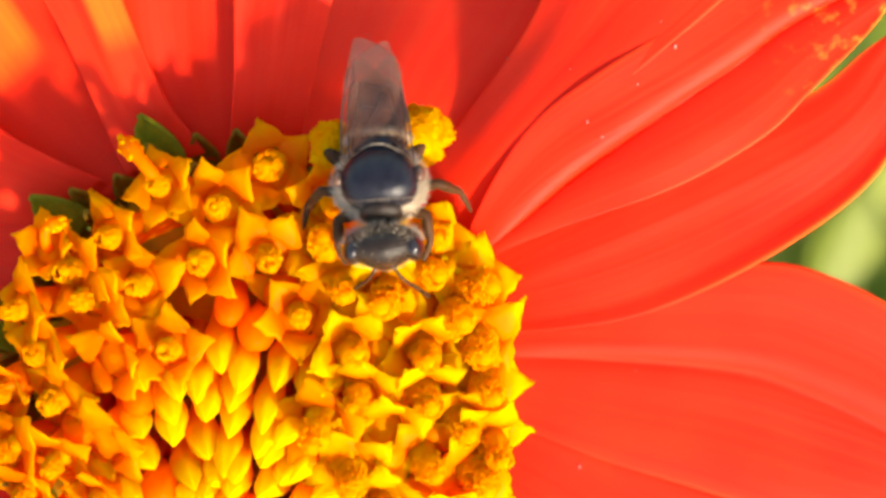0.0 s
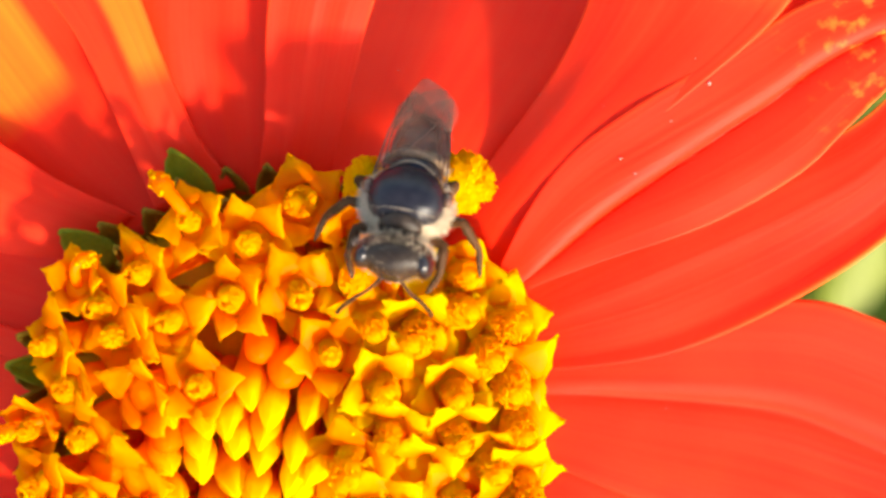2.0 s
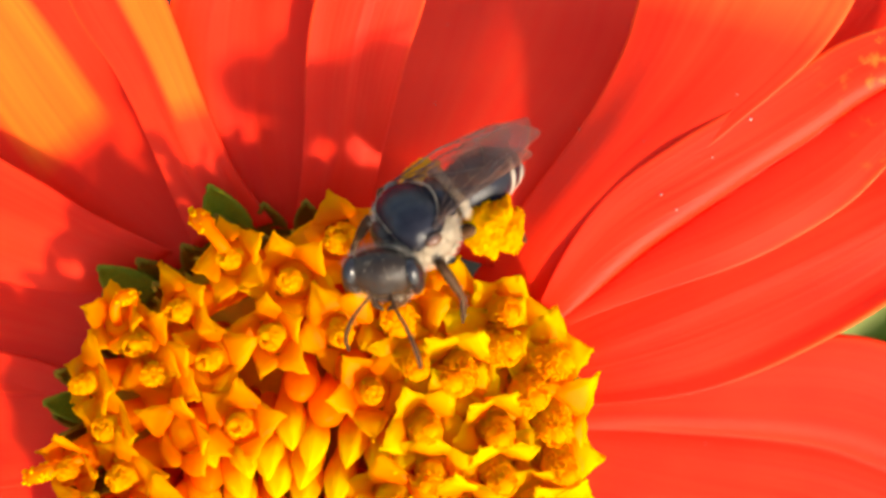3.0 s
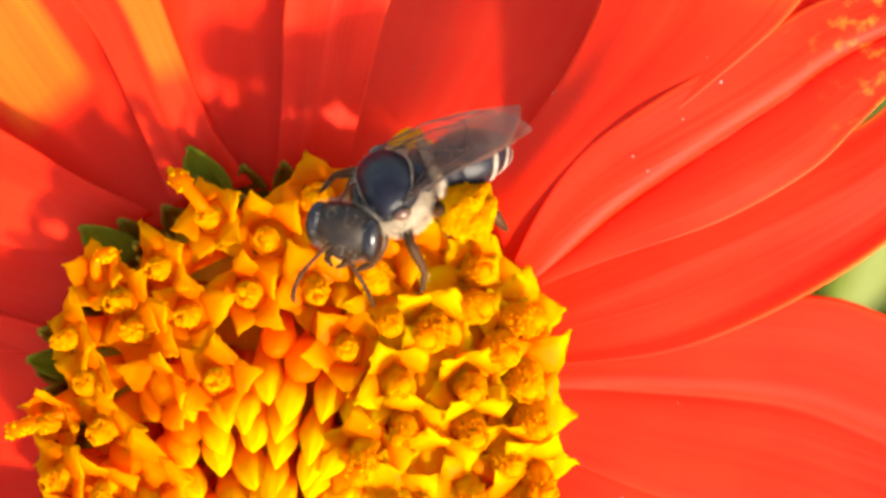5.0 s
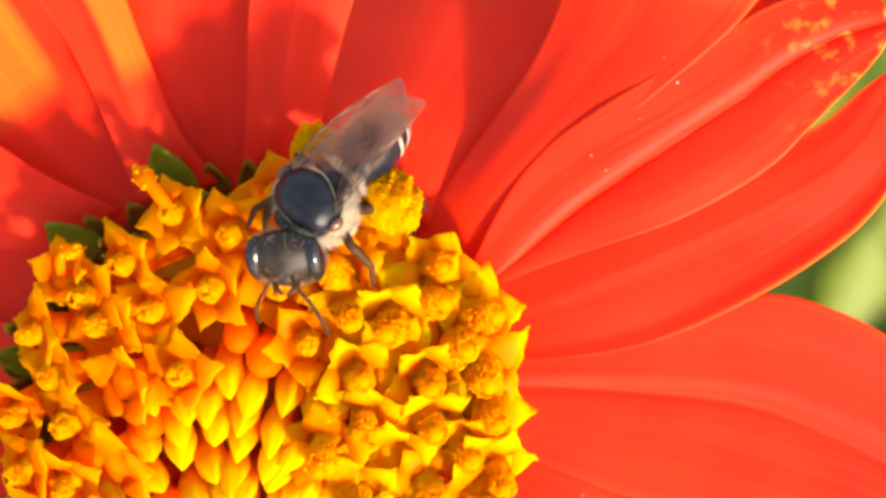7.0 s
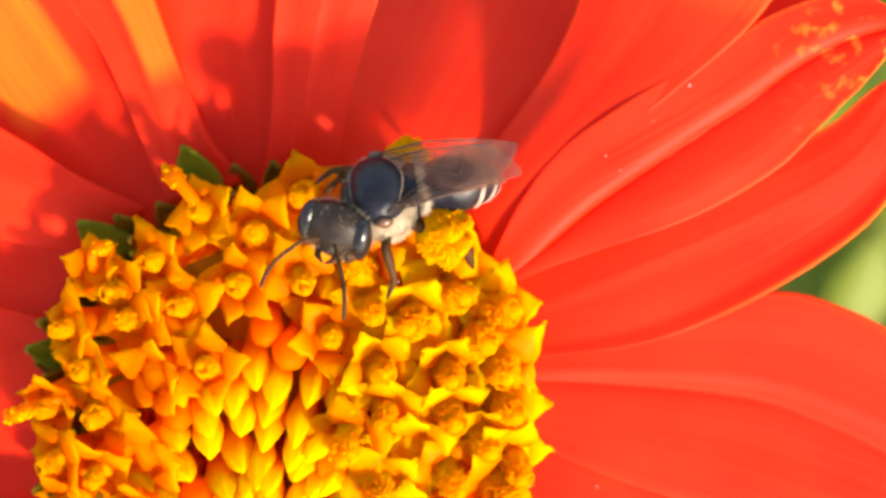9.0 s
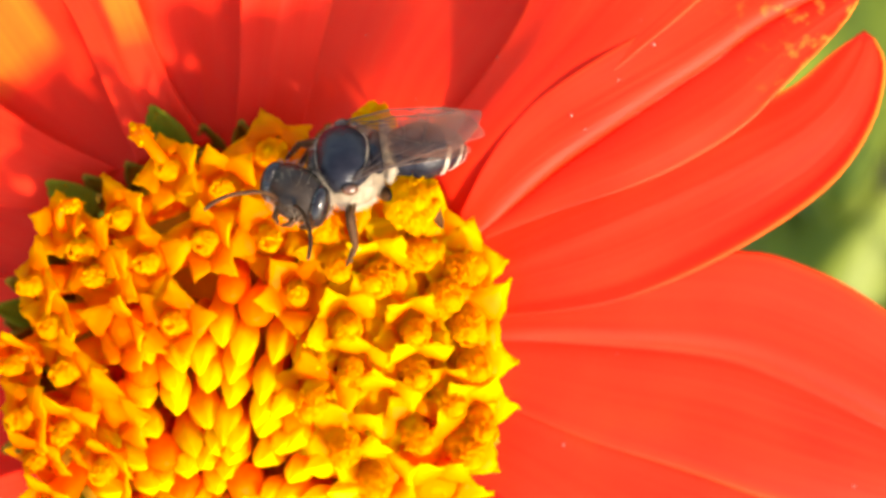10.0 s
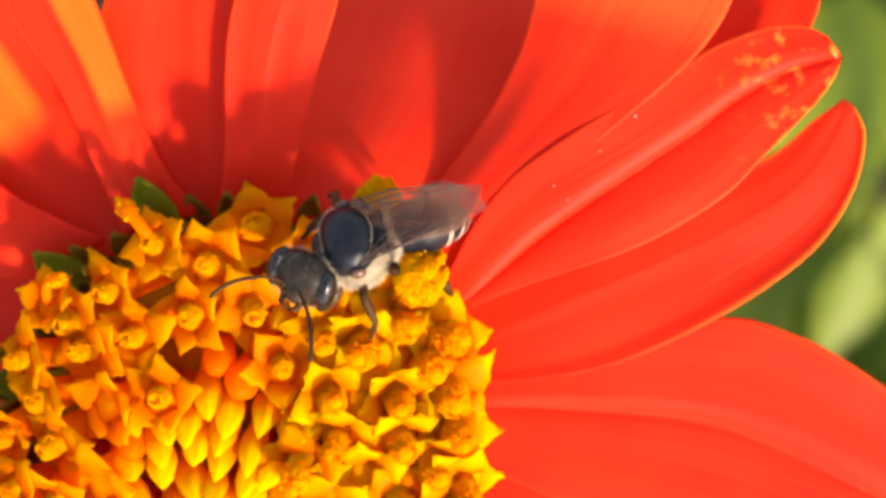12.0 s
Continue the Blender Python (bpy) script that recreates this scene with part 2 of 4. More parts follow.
def sheet(bm, grid, thick, uvs=None):
    """A thin closed sheet over a grid of points, with the given thickness below it."""
    layer = bm.loops.layers.uv.verify()
    rows, cols = len(grid), len(grid[0])
    top = [[bm.verts.new(p) for p in row] for row in grid]
    low = []
    for i in range(rows):
        low.append([])
        for j in range(cols):
            du = grid[min(i + 1, rows - 1)][j] - grid[max(i - 1, 0)][j]
            dv = grid[i][min(j + 1, cols - 1)] - grid[i][max(j - 1, 0)]
            n = du.cross(dv)
            n = n.normalized() if n.length > 0 else Vector((0, 0, 1))
            low[-1].append(bm.verts.new(grid[i][j] - n * thick))

    def face(corners):
        f = bm.faces.new([c[0] for c in corners])
        for loop, c in zip(f.loops, corners):
            loop[layer].uv = c[1]

    def at(which, i, j):
        return which[i][j], (i / (rows - 1), j / (cols - 1))
    for i in range(rows - 1):
        for j in range(cols - 1):
            face((at(top, i, j), at(top, i + 1, j), at(top, i + 1, j + 1), at(top, i, j + 1)))
            face((at(low, i, j), at(low, i, j + 1), at(low, i + 1, j + 1), at(low, i + 1, j)))
    for i in range(rows - 1):
        face((at(top, i, 0), at(low, i, 0), at(low, i + 1, 0), at(top, i + 1, 0)))
        face((at(top, i + 1, cols - 1), at(low, i + 1, cols - 1), at(low, i, cols - 1), at(top, i, cols - 1)))
    for j in range(cols - 1):
        face((at(top, 0, j + 1), at(low, 0, j + 1), at(low, 0, j), at(top, 0, j)))
        face((at(top, rows - 1, j), at(low, rows - 1, j), at(low, rows - 1, j + 1), at(top, rows - 1, j + 1)))


# ---- ground ----
def ground():
    bm = bmesh.new()
    bmesh.ops.create_grid(bm, x_segments=60, y_segments=60, size=40.0)
    for v in bm.verts:
        v.co.z = -0.9 + 0.05 * noise.noise(v.co * 0.4)
    tagged(part("ground", bm, SOIL), label="bare brown garden soil far below the flower", category="ground", kind="structure")


ground()


# ---- the flower ----
flower = new("flower")
tagged(flower, label="orange-red garden flower with a golden disc on a green stem", category="flower")


def petal(base, mid, tip, width, roll=0.0, cup=0.5, point=0.42, ripple=0.05, foot=0.34):
    """A ray petal: centre line through three points (mm), roll lifts its left side, cup its margins."""
    line = bend(base, mid, tip, 34)
    cols, grid = 51, []
    shift = random.random() * 10
    for i, p in enumerate(line):
        u = i / 34
        way = (line[min(i + 1, 34)] - line[max(i - 1, 0)]).normalized()
        side = Vector((-way.y, way.x, 0)).normalized()
        up = way.cross(side) * -1
        up = -up if up.z < 0 else up
        q = Matrix.Rotation(radians(roll) * min(1, u * 3), 3, way)
        side, up = q @ side, q @ up
        if u < 1 - point:
            half = foot + (1 - foot) * math.sin(u / (1 - point) * math.pi / 2)
        else:
            half = max(0.04, math.sqrt(max(0, 1 - ((u - 1 + point) / point) ** 2.3)))
        half *= width / 2
        row = []
        for j in range(cols):
            v = 2 * j / (cols - 1) - 1
            rise = cup * v * v * math.sin(min(1, u * 1.6) * math.pi / 2)
            rise += ripple * math.sin(v * 9 + shift) * min(1, u * 3) + 0.25 * noise.noise(Vector((u * 3 + shift, v * 1.5, shift)))
            rise *= min(1, half / (0.2 * width))
            wob = 1 + 0.035 * noise.noise(Vector((u * 5, shift, v)))
            row.append((p + side * (v * half * wob) + up * rise) * MM)
        grid.append(row)
    bm = bmesh.new()
    sheet(bm, grid, 0.22 * MM)
    bmesh.ops.recalc_face_normals(bm, faces=bm.faces)
    return part("petal", bm, PETAL, flower)


def spline(points, n):
    """n + 1 points on a smooth curve through the given ones, evenly spaced."""
    pts = [Vector(p) for p in points]
    pts = [pts[0] * 2 - pts[1]] + pts + [pts[-1] * 2 - pts[-2]]
    fine = []
    for a, b, c, d in zip(pts, pts[1:], pts[2:], pts[3:]):
        for k in range(16):
            s = k / 16
            fine.append(0.5 * (b * 2 + (c - a) * s + (a * 2 - b * 5 + c * 4 - d) * s ** 2 + (b * 3 - a - c * 3 + d) * s ** 3))
    fine.append(pts[-2])
    far = [0.0]
    for a, b in zip(fine, fine[1:]):
        far.append(far[-1] + (b - a).length)
    return [Vector([float(np.interp(far[-1] * i / n, far, [q[c] for q in fine])) for c in range(3)]) for i in range(n + 1)]


def blade(left, right, folds=(), cup=0.0, lift=0.0, ripple=0.04, curl=(0.0, 0.0), finish=PETAL):
    """A ray petal between its left and right margins (mm, from the base to the shared tip). folds: creases (where across at the
    base, the middle and the tip, from -1 on the left to 1; depth; width on the left and the right of it); cup raises the margins,
    lift bends the middle of the blade up, curl turns the outer eighth of the left and right margins up."""
    rows, cols = 44, 49
    a, b = spline(left, rows), spline(right, rows)
    shift = random.random() * 10
    grid = []
    for i in range(rows + 1):
        u = i / rows
        k = min(i, rows - 1)
        across = (b[k] - a[k]).normalized()
        way = ((a[k + 1] + b[k + 1]) - (a[max(k - 1, 0)] + b[max(k - 1, 0)])).normalized()
        up = across.cross(way).normalized()
        wide = (b[i] - a[i]).length
        ease = min(1.0, wide / 2.4) * min(1.0, u * 5 + 0.15)
        row = []
        for j in range(cols):
            v = 2 * j / (cols - 1) - 1
            rise = cup * v * v + lift * (1 - v * v)
            for (v0, v1, v2), depth, wl, wr in folds:
                at = v0 * (1 - u) * (1 - 2 * u) + v1 * 4 * u * (1 - u) + v2 * u * (2 * u - 1)
                gap = v - at
                soft = math.sqrt(gap * gap + 0.0012) - 0.034
                rise -= depth * math.exp(-soft / (wl if gap < 0 else wr)) * math.sin(min(1.0, u * 2.2) * math.pi / 2) * (1 - 0.45 * u)
            rise += curl[0] * max(0.0, (-v - 0.72) / 0.28) ** 2 + curl[1] * max(0.0, (v - 0.72) / 0.28) ** 2
            rise += ripple * math.sin(v * 8 + shift + u * 2) * min(1, u * 3) + 0.16 * noise.noise(Vector((u * 3 + shift, v * 1.4, shift)))
            row.append((a[i].lerp(b[i], j / (cols - 1)) + up * rise * ease) * MM)
        grid.append(row)
    bm = bmesh.new()
    sheet(bm, grid, 0.2 * MM)
    bmesh.ops.recalc_face_normals(bm, faces=bm.faces)
    return part("petal", bm, finish, flower)


# petals, going round the disc from the lower right against the clock (mm)
blade(((9.9, -0.4, -0.5), (13.8, -1.4, -0.4), (17.6, -2.9, -0.3), (22.4, -4.4, -0.25), (28.0, -6.2, -0.1), (32.5, -9.8, 0.3), (34.0, -15.0, 1.0)),
      ((8.6, -6.6, 0.2), (13.4, -11.0, 0.7), (20.0, -16.0, 1.0), (28.0, -18.6, 1.1), (32.4, -17.6, 1.0), (34.0, -15.0, 1.0)), cup=0.2, lift=0.3)
blade(((10.2, 4.0, -0.2), (18.0, 5.6, 0.2), (25.3, 6.2, 0.6), (28.9, 5.3, 0.6), (31.8, 3.8, 0.5), (35.0, 1.4, 0.3), (38.0, -2.0, 0.1), (38.8, -5.0, 0.0)),
      ((10.0, -0.9, -0.1), (13.8, -2.2, 0.1), (17.6, -3.7, 0.2), (22.4, -5.2, 0.25), (28.0, -7.0, 0.3), (35.0, -7.8, 0.2), (38.8, -5.0, 0.0)), folds=(((0.0, -0.05, 0.2), 0.55, 0.06, 0.5), ((0.0, -0.03, 0.22), 0.22, 0.05, 0.05)), cup=0.1)
blade(((10.2, 6.0, 0.3), (16.0, 10.0, 0.8), (23.0, 12.8, 1.4), (27.2, 14.3, 1.8), (29.6, 16.2, 2.0), (31.2, 17.3, 2.2)),
      ((10.2, 2.7, 0.5), (15.6, 3.0, 1.0), (19.9, 3.9, 1.2), (25.0, 6.3, 1.5), (29.4, 9.4, 1.9), (31.5, 12.4, 2.1), (32.2, 15.2, 2.2), (31.8, 16.7, 2.2), (31.2, 17.3, 2.2)), folds=(((0.0, -0.1, 0.0), -0.5, 0.5, 0.5),), cup=0.1, curl=(0.0, 0.15), finish=RIMMED)
blade(((10.0, 6.0, 1.3), (12.0, 10.4, 2.4), (14.1, 13.2, 2.9), (16.8, 15.2, 3.5), (19.3, 16.7, 3.7), (22.3, 18.5, 3.9), (24.5, 19.8, 4.1), (27.3, 20.6, 4.5), (29.3, 20.2, 4.8), (30.2, 19.0, 5.0)),
      ((10.1, 5.7, 1.3), (12.1, 6.8, 1.9), (15.5, 8.1, 2.5), (19.7, 9.5, 3.0), (22.6, 10.9, 3.1), (25.0, 12.5, 3.5), (26.6, 14.2, 4.0), (28.9, 16.6, 4.5), (29.9, 18.0, 4.8), (30.2, 19.0, 5.0)), folds=(((0.75, 0.0, 0.1), 0.7, 0.075, 0.24),), finish=WORN)
blade(((9.6, 8.4, -0.4), (17.0, 15.5, 0.4), (23.0, 20.6, 1.0), (27.0, 25.0, 1.4), (29.2, 26.2, 1.6)),
      ((10.2, 6.6, -0.4), (18.0, 12.2, 0.4), (25.0, 16.4, 1.0), (29.2, 20.2, 1.6), (30.2, 23.6, 1.7), (29.2, 26.2, 1.6)), cup=0.2)
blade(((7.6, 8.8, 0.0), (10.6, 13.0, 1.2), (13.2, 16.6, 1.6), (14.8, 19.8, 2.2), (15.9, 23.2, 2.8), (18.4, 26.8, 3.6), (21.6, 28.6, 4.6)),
      ((10.0, 7.0, 0.9), (14.7, 12.0, 2.6), (19.4, 15.8, 3.6), (23.3, 19.2, 4.0), (25.2, 22.4, 4.2), (25.4, 26.0, 4.4), (21.6, 28.6, 4.6)), lift=0.6, finish=LIT_OUTER)
blade(((1.8, 11.4, 0.1), (1.8, 14.2, -1.2), (2.4, 19.6, -4.2), (3.8, 24.4, -6.6), (7.0, 28.6, -8.6), (11.0, 31.0, -9.4)),
      ((9.0, 9.4, 0.6), (11.6, 12.0, 0.3), (13.7, 14.6, 0.0), (16.5, 17.6, -0.7), (18.4, 21.1, -1.8), (18.5, 24.8, -4.2), (16.0, 28.8, -7.4), (11.0, 31.0, -9.4)), lift=1.3)
blade(((-0.9, 12.0, 0.6), (-0.4, 15.3, 1.7), (-0.1, 19.6, 2.9), (0.6, 22.7, 3.6), (2.3, 26.3, 4.2), (3.9, 27.3, 4.4)),
      ((2.4, 11.6, 0.4), (3.1, 14.2, 1.2), (4.4, 19.0, 2.2), (5.6, 22.7, 2.9), (5.6, 25.9, 3.7), (3.9, 27.3, 4.4)), folds=(((-0.2, -0.1, 0), -0.35, 0.5, 0.5),))
blade(((-4.0, 11.6, -0.4), (-6.4, 15.5, 0.4), (-7.1, 19.6, 1.3), (-5.8, 23.7, 2.3), (-2.0, 26.4, 3.1)),
      ((-0.2, 11.4, -0.4), (0.5, 15.5, 0.6), (0.8, 19.8, 1.7), (0.6, 23.7, 2.7), (-2.0, 26.4, 3.1)), folds=(((0, 0.1, 0), 0.5, 0.6, 0.5),))
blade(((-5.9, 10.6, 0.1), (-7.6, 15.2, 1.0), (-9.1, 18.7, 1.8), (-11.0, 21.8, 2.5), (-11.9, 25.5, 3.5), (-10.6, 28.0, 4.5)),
      ((-2.0, 11.8, 0.5), (-3.7, 14.3, 1.2), (-5.1, 17.8, 1.9), (-5.9, 20.2, 2.4), (-6.9, 22.9, 2.9), (-8.8, 27.0, 3.8), (-10.6, 28.0, 4.5)), folds=(((0, 0.0, 0), -0.45, 0.5, 0.35),), finish=LIT_STREAK)
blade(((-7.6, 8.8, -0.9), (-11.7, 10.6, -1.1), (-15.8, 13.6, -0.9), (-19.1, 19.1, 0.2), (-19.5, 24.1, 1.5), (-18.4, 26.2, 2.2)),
      ((-5.0, 11.2, -1.0), (-7.1, 15.0, -1.2), (-9.6, 19.7, -0.9), (-12.6, 24.1, 0.3), (-15.7, 26.5, 1.5), (-18.4, 26.2, 2.2)), cup=0.2, finish=LIT_STREAK_WIDE)
blade(((-9.6, 8.4, -0.4), (-14.0, 8.8, 0.2), (-19.0, 10.4, 0.6), (-23.0, 13.6, 1.0), (-24.0, 16.0, 1.2)),
      ((-7.0, 10.4, 0.0), (-10.4, 12.1, 0.7), (-13.4, 14.0, 1.0), (-18.0, 16.4, 1.2), (-22.0, 17.2, 1.2), (-24.0, 16.0, 1.2)), cup=0.1, lift=0.5)
petal((-9.7, 5.4, -0.4), (-16.2, 7.0, -0.8), (-26.0, 9.2, -0.6), 7.0, roll=4, cup=0.6, foot=0.6)
petal((-11.0, 1.8, 0.0), (-18.5, 2.2, -0.4), (-28.5, 2.4, -0.4), 7.4, roll=4, cup=0.6, foot=0.6)
petal((-11.0, -2.8, -0.4), (-18.5, -4.2, -0.6), (-28.5, -6.2, 0.0), 7.6, roll=4, cup=0.6, foot=0.6)
petal((-9.4, -6.7, 1.1), (-16.0, -10.8, 2.6), (-24.5, -16.4, 4.0), 7.6, cup=0.6, foot=0.6)
petal((-5.6, -10.1, 0.7), (-9.4, -17.0, 2.2), (-13.6, -26.0, 3.6), 7.6, cup=0.6, foot=0.6)
petal((-0.6, -11.4, 1.1), (-1.0, -19.4, 2.4), (-1.4, -29.0, 3.4), 7.8, cup=0.6, foot=0.6)
petal((4.6, -10.4, 0.7), (8.2, -17.8, 2.2), (12.2, -27.0, 3.2), 7.8, cup=0.6, foot=0.6)
petal((8.4, -7.6, 1.0), (15.2, -13.8, 2.2), (23.4, -22.0, 3.0), 8.0, cup=0.6, foot=0.6)


def disc_top(r):
    """Height of the disc's fleshy base at the radius r (mm)."""
    return 1.2 - 0.014 * r * r


def receptacle():
    bm = bmesh.new()
    rings = []
    for r, z in ((0.05, 1.2), (3, 1.05), (6, 0.7), (9, 0.1), (11.2, -0.6), (11.6, -1.4), (10.2, -3.2), (7.0, -5.4), (3.4, -7.0), (2.0, -8.0)):
        rings.append([bm.verts.new((r * MM * math.cos(a), r * MM * math.sin(a), (z + 0.15 * math.sin(a * 13)) * MM)) for a in (2 * math.pi * k / 48 for k in range(48))])
    for a, b in zip(rings, rings[1:]):
        for k in range(48):
            bm.faces.new((a[k], b[k], b[(k + 1) % 48], a[(k + 1) % 48]))
    bm.faces.new(rings[0])
    bm.faces.new(rings[-1][::-1])
    part("receptacle", bm, BROWN, flower, "olive-brown fleshy base under the florets")
    bm = bmesh.new()
    tube(bm, [(0, 0, -0.0072), (0.004, -0.006, -0.05), (0.012, -0.02, -0.2), (0.01, -0.03, -0.5), (0.0, -0.03, -0.93)], [0.0024, 0.0021, 0.0028, 0.004, 0.006], 14)
    part("stem", bm, STEM, flower, "green stem")


receptacle()


def bract(x, y, z, angle, lean, length, width, finish=None):
    """A green pointed bract at the disc's rim; lean from upright outwards, degrees."""
    grid = []
    for i in range(11):
        u = i / 10
        half = width * (0.75 + 0.5 * u) * (1 - u ** 2.2) + 0.03
        out = length * u * math.sin(radians(lean)) + 0.5 * u * u
        grid.append([Vector((x, y, z)) * MM + (Matrix.Rotation(radians(angle), 3, "Z") @ Vector((out - 0.25 * v * v, v * half, length * u * math.cos(radians(lean))))) * MM for v in (-1, -0.5, 0, 0.5, 1)])
    bm = bmesh.new()
    sheet(bm, grid, 0.2 * MM)
    bmesh.ops.recalc_face_normals(bm, faces=bm.faces)
    if finish:
        return part("scale", bm, finish, flower, "narrow olive-brown scale between the florets")
    return part("bract", bm, GREEN, flower, "small pointed green bract")


for x, y, z, lean, length, width in ((-3.9, 11.0, 0.3, 48, 2.9, 1.25), (-8.2, 7.9, 0.3, 48, 2.8, 1.25), (11.0, 3.6, 0.2, 36, 2.2, 0.9), (-10.8, 2.8, 0.2, 38, 2.4, 0.9), (11.0, -3.0, 0.2, 36, 2.2, 0.9), (-8.8, -7.0, 0.0, 38, 3.0, 1.0)):
    bract(x, y, z, math.degrees(math.atan2(y, x)), lean, length, width)
for k in (0, 1, 4, 5, 6, 7, 8, 9, 10, 11, 12, 13, 14, 15):      # broad green bracts under the petals, but for the one that droops
    a = math.radians(k * 22.5 + 10)
    bract(10.4 * math.cos(a), 10.4 * math.sin(a), -2.6, math.degrees(a), 80, 6.0, 1.9)
for k in range(15):             # dark leafy scales behind the rim florets
    a = math.radians(62 + k * 9.7)
    bract(11.0 * math.cos(a), 11.0 * math.sin(a), -1.2, math.degrees(a), 24 + 8 * math.sin(k * 1.9), 3.1 + 0.5 * math.sin(k * 2.7), 0.9, OLIVE)
for k in range(26):             # upright scales between the outer florets
    a = math.radians(k * 360 / 26 + 4)
    bract(10.3 * math.cos(a), 10.3 * math.sin(a), -0.6, math.degrees(a), 8, (4.6 if math.sin(a) < 0.7 else 3.6) + 0.5 * math.sin(k * 2.3), 0.62, OLIVE)


# ---- disc florets: one mesh a variant, shared by the florets ----
def lathe(bm, layer, rings, sides):
    """Rings of (radius, height, ribs, uv height) in mm round z, joined; closed at both ends."""
    made = []
    for r, z, ribs, t in rings:
        made.append(([bm.verts.new((r * MM * (1 + ribs * math.cos(5 * a)) * math.cos(a), r * MM * (1 + ribs * math.cos(5 * a)) * math.sin(a), z * MM)) for a in (2 * math.pi * k / sides for k in range(sides))], t))
    for (a, ta), (b, tb) in zip(made, made[1:]):
        for k in range(sides):
            f = bm.faces.new((a[k], a[(k + 1) % sides], b[(k + 1) % sides], b[k]))
            for loop, t in zip(f.loops, (ta, ta, tb, tb)):
                loop[layer].uv = (k / sides, t)
    for ring, t in ((made[0][0][::-1], made[0][1]), (made[-1][0], made[-1][1])):
        f = bm.faces.new(ring)
        for loop in f.loops:
            loop[layer].uv = (0, t)


def open_corolla(seed, spread, lobe, finish=None):
    """A tube that widens to a cup with five pointed lobes bent outwards; its mouth lies at z = 0."""
    rng = random.Random(seed)
    bm = bmesh.new()
    layer = bm.loops.layers.uv.verify()
    lathe(bm, layer, [(0.42, -4.6, 0, 0.05), (0.5, -3.2, 0, 0.1), (0.6, -2.0, 0.03, 0.15), (0.76, -1.0, 0.05, 0.22), (0.82, -0.40, 0.05, 0.3), (0.76, -0.18, 0.04, 0.4), (0.5, -0.24, 0, 0.5), (0.2, -0.18, 0, 0.6)], 20)
    for k in range(5):
        a = 2 * math.pi * (k + rng.uniform(-0.12, 0.12)) / 5
        size, fall = lobe * rng.uniform(0.85, 1.15), spread + rng.uniform(-0.25, 0.25)
        twist = rng.uniform(-0.3, 0.3)
        rows = []
        for i in range(7):
            u = i / 6
            half = 0.92 * (1 - u ** 1.35) * (1 + 0.10 * math.sin(u * math.pi)) + 0.015
            out = 0.70 + size * (u * math.sin(fall) + 0.14 * u * u)
            up = -0.10 + size * (u * math.cos(fall) - 0.38 * u * u)
            row = []
            for v in (-1, -0.5, 0, 0.5, 1):
                c = Vector((out - 0.10 * v * v * (1 - u), v * half + twist * u * u * 0.5, up - 0.16 * v * v * half + 0.35 * twist * v * u))
                c += Vector([rng.uniform(-0.065, 0.065) for _ in range(3)])
                row.append((Matrix.Rotation(a, 3, "Z") @ c) * MM)
            rows.append(row)
        before = len(bm.faces)
        sheet(bm, rows, 0.09 * MM)
        bm.faces.ensure_lookup_table()
        for f in bm.faces[before:]:
            for loop in f.loops:
                loop[layer].uv = (loop[layer].uv.y, 0.35 + 0.65 * loop[layer].uv.x)
    bmesh.ops.recalc_face_normals(bm, faces=bm.faces)
    return mesh_of("floret", bm, finish or FLORET)


def mesh_of(name, bm, mat):
    for f in bm.faces:
        f.smooth = True
    data = bpy.data.meshes.new(name)
    bm.to_mesh(data)
    bm.free()
    data.materials.append(mat)
    return data


def anther_column(seed, height, fat):
    """The pollen-dusted mass of stamens and stigma in the mouth of a floret."""
    rng = random.Random(seed)
    made = [((rng.uniform(-0.2, 0.2) * MM, rng.uniform(-0.2, 0.2) * MM, (-0.6 + k * (height + 0.4) / 6) * MM), 0.42 * fat * MM * (1 - 0.09 * k)) for k in range(7)]
    for k in range(320):
        a, h = rng.uniform(0, 2 * math.pi), rng.uniform(0.1, 1.0)
        r = 0.36 * fat * (1.0 - 0.45 * h * h) * rng.uniform(0.8, 1.1)
        made.append(((r * math.cos(a) * MM, r * math.sin(a) * MM, h * height * MM), rng.uniform(0.03, 0.065) * MM))
    return raw_mesh("anther", *grains(made), ANTHER)


def bud(seed, fat, length):
    """A closed floret: a tube that swells and ends in a ribbed point, from z = 0 upwards."""
    rng = random.Random(seed)
    bm = bmesh.new()
    layer = bm.loops.layers.uv.verify()
    rings = []
    for u, r, ribs, t in ((0, 0.42, 0, 0), (0.25, 0.5, 0, 0.05), (0.45, 0.66, 0.02, 0.12), (0.57, 0.82, 0.03, 0.25), (0.66, 0.86, 0.05, 0.45), (0.75, 0.76, 0.10, 0.68), (0.84, 0.54, 0.16, 0.82), (0.93, 0.27, 0.16, 0.92), (1.0, 0.03, 0, 1.0)):
        rings.append((r * fat, u * length, ribs, t))
    lathe(bm, layer, rings, 20)
    for v in bm.verts:
        u = v.co.z / (length * MM)
        v.co.x += 0.00035 * max(0, u - 0.5) ** 2 * rng.uniform(2.5, 3.0)
    bmesh.ops.recalc_face_normals(bm, faces=bm.faces)
    return mesh_of("floret", bm, BUD)


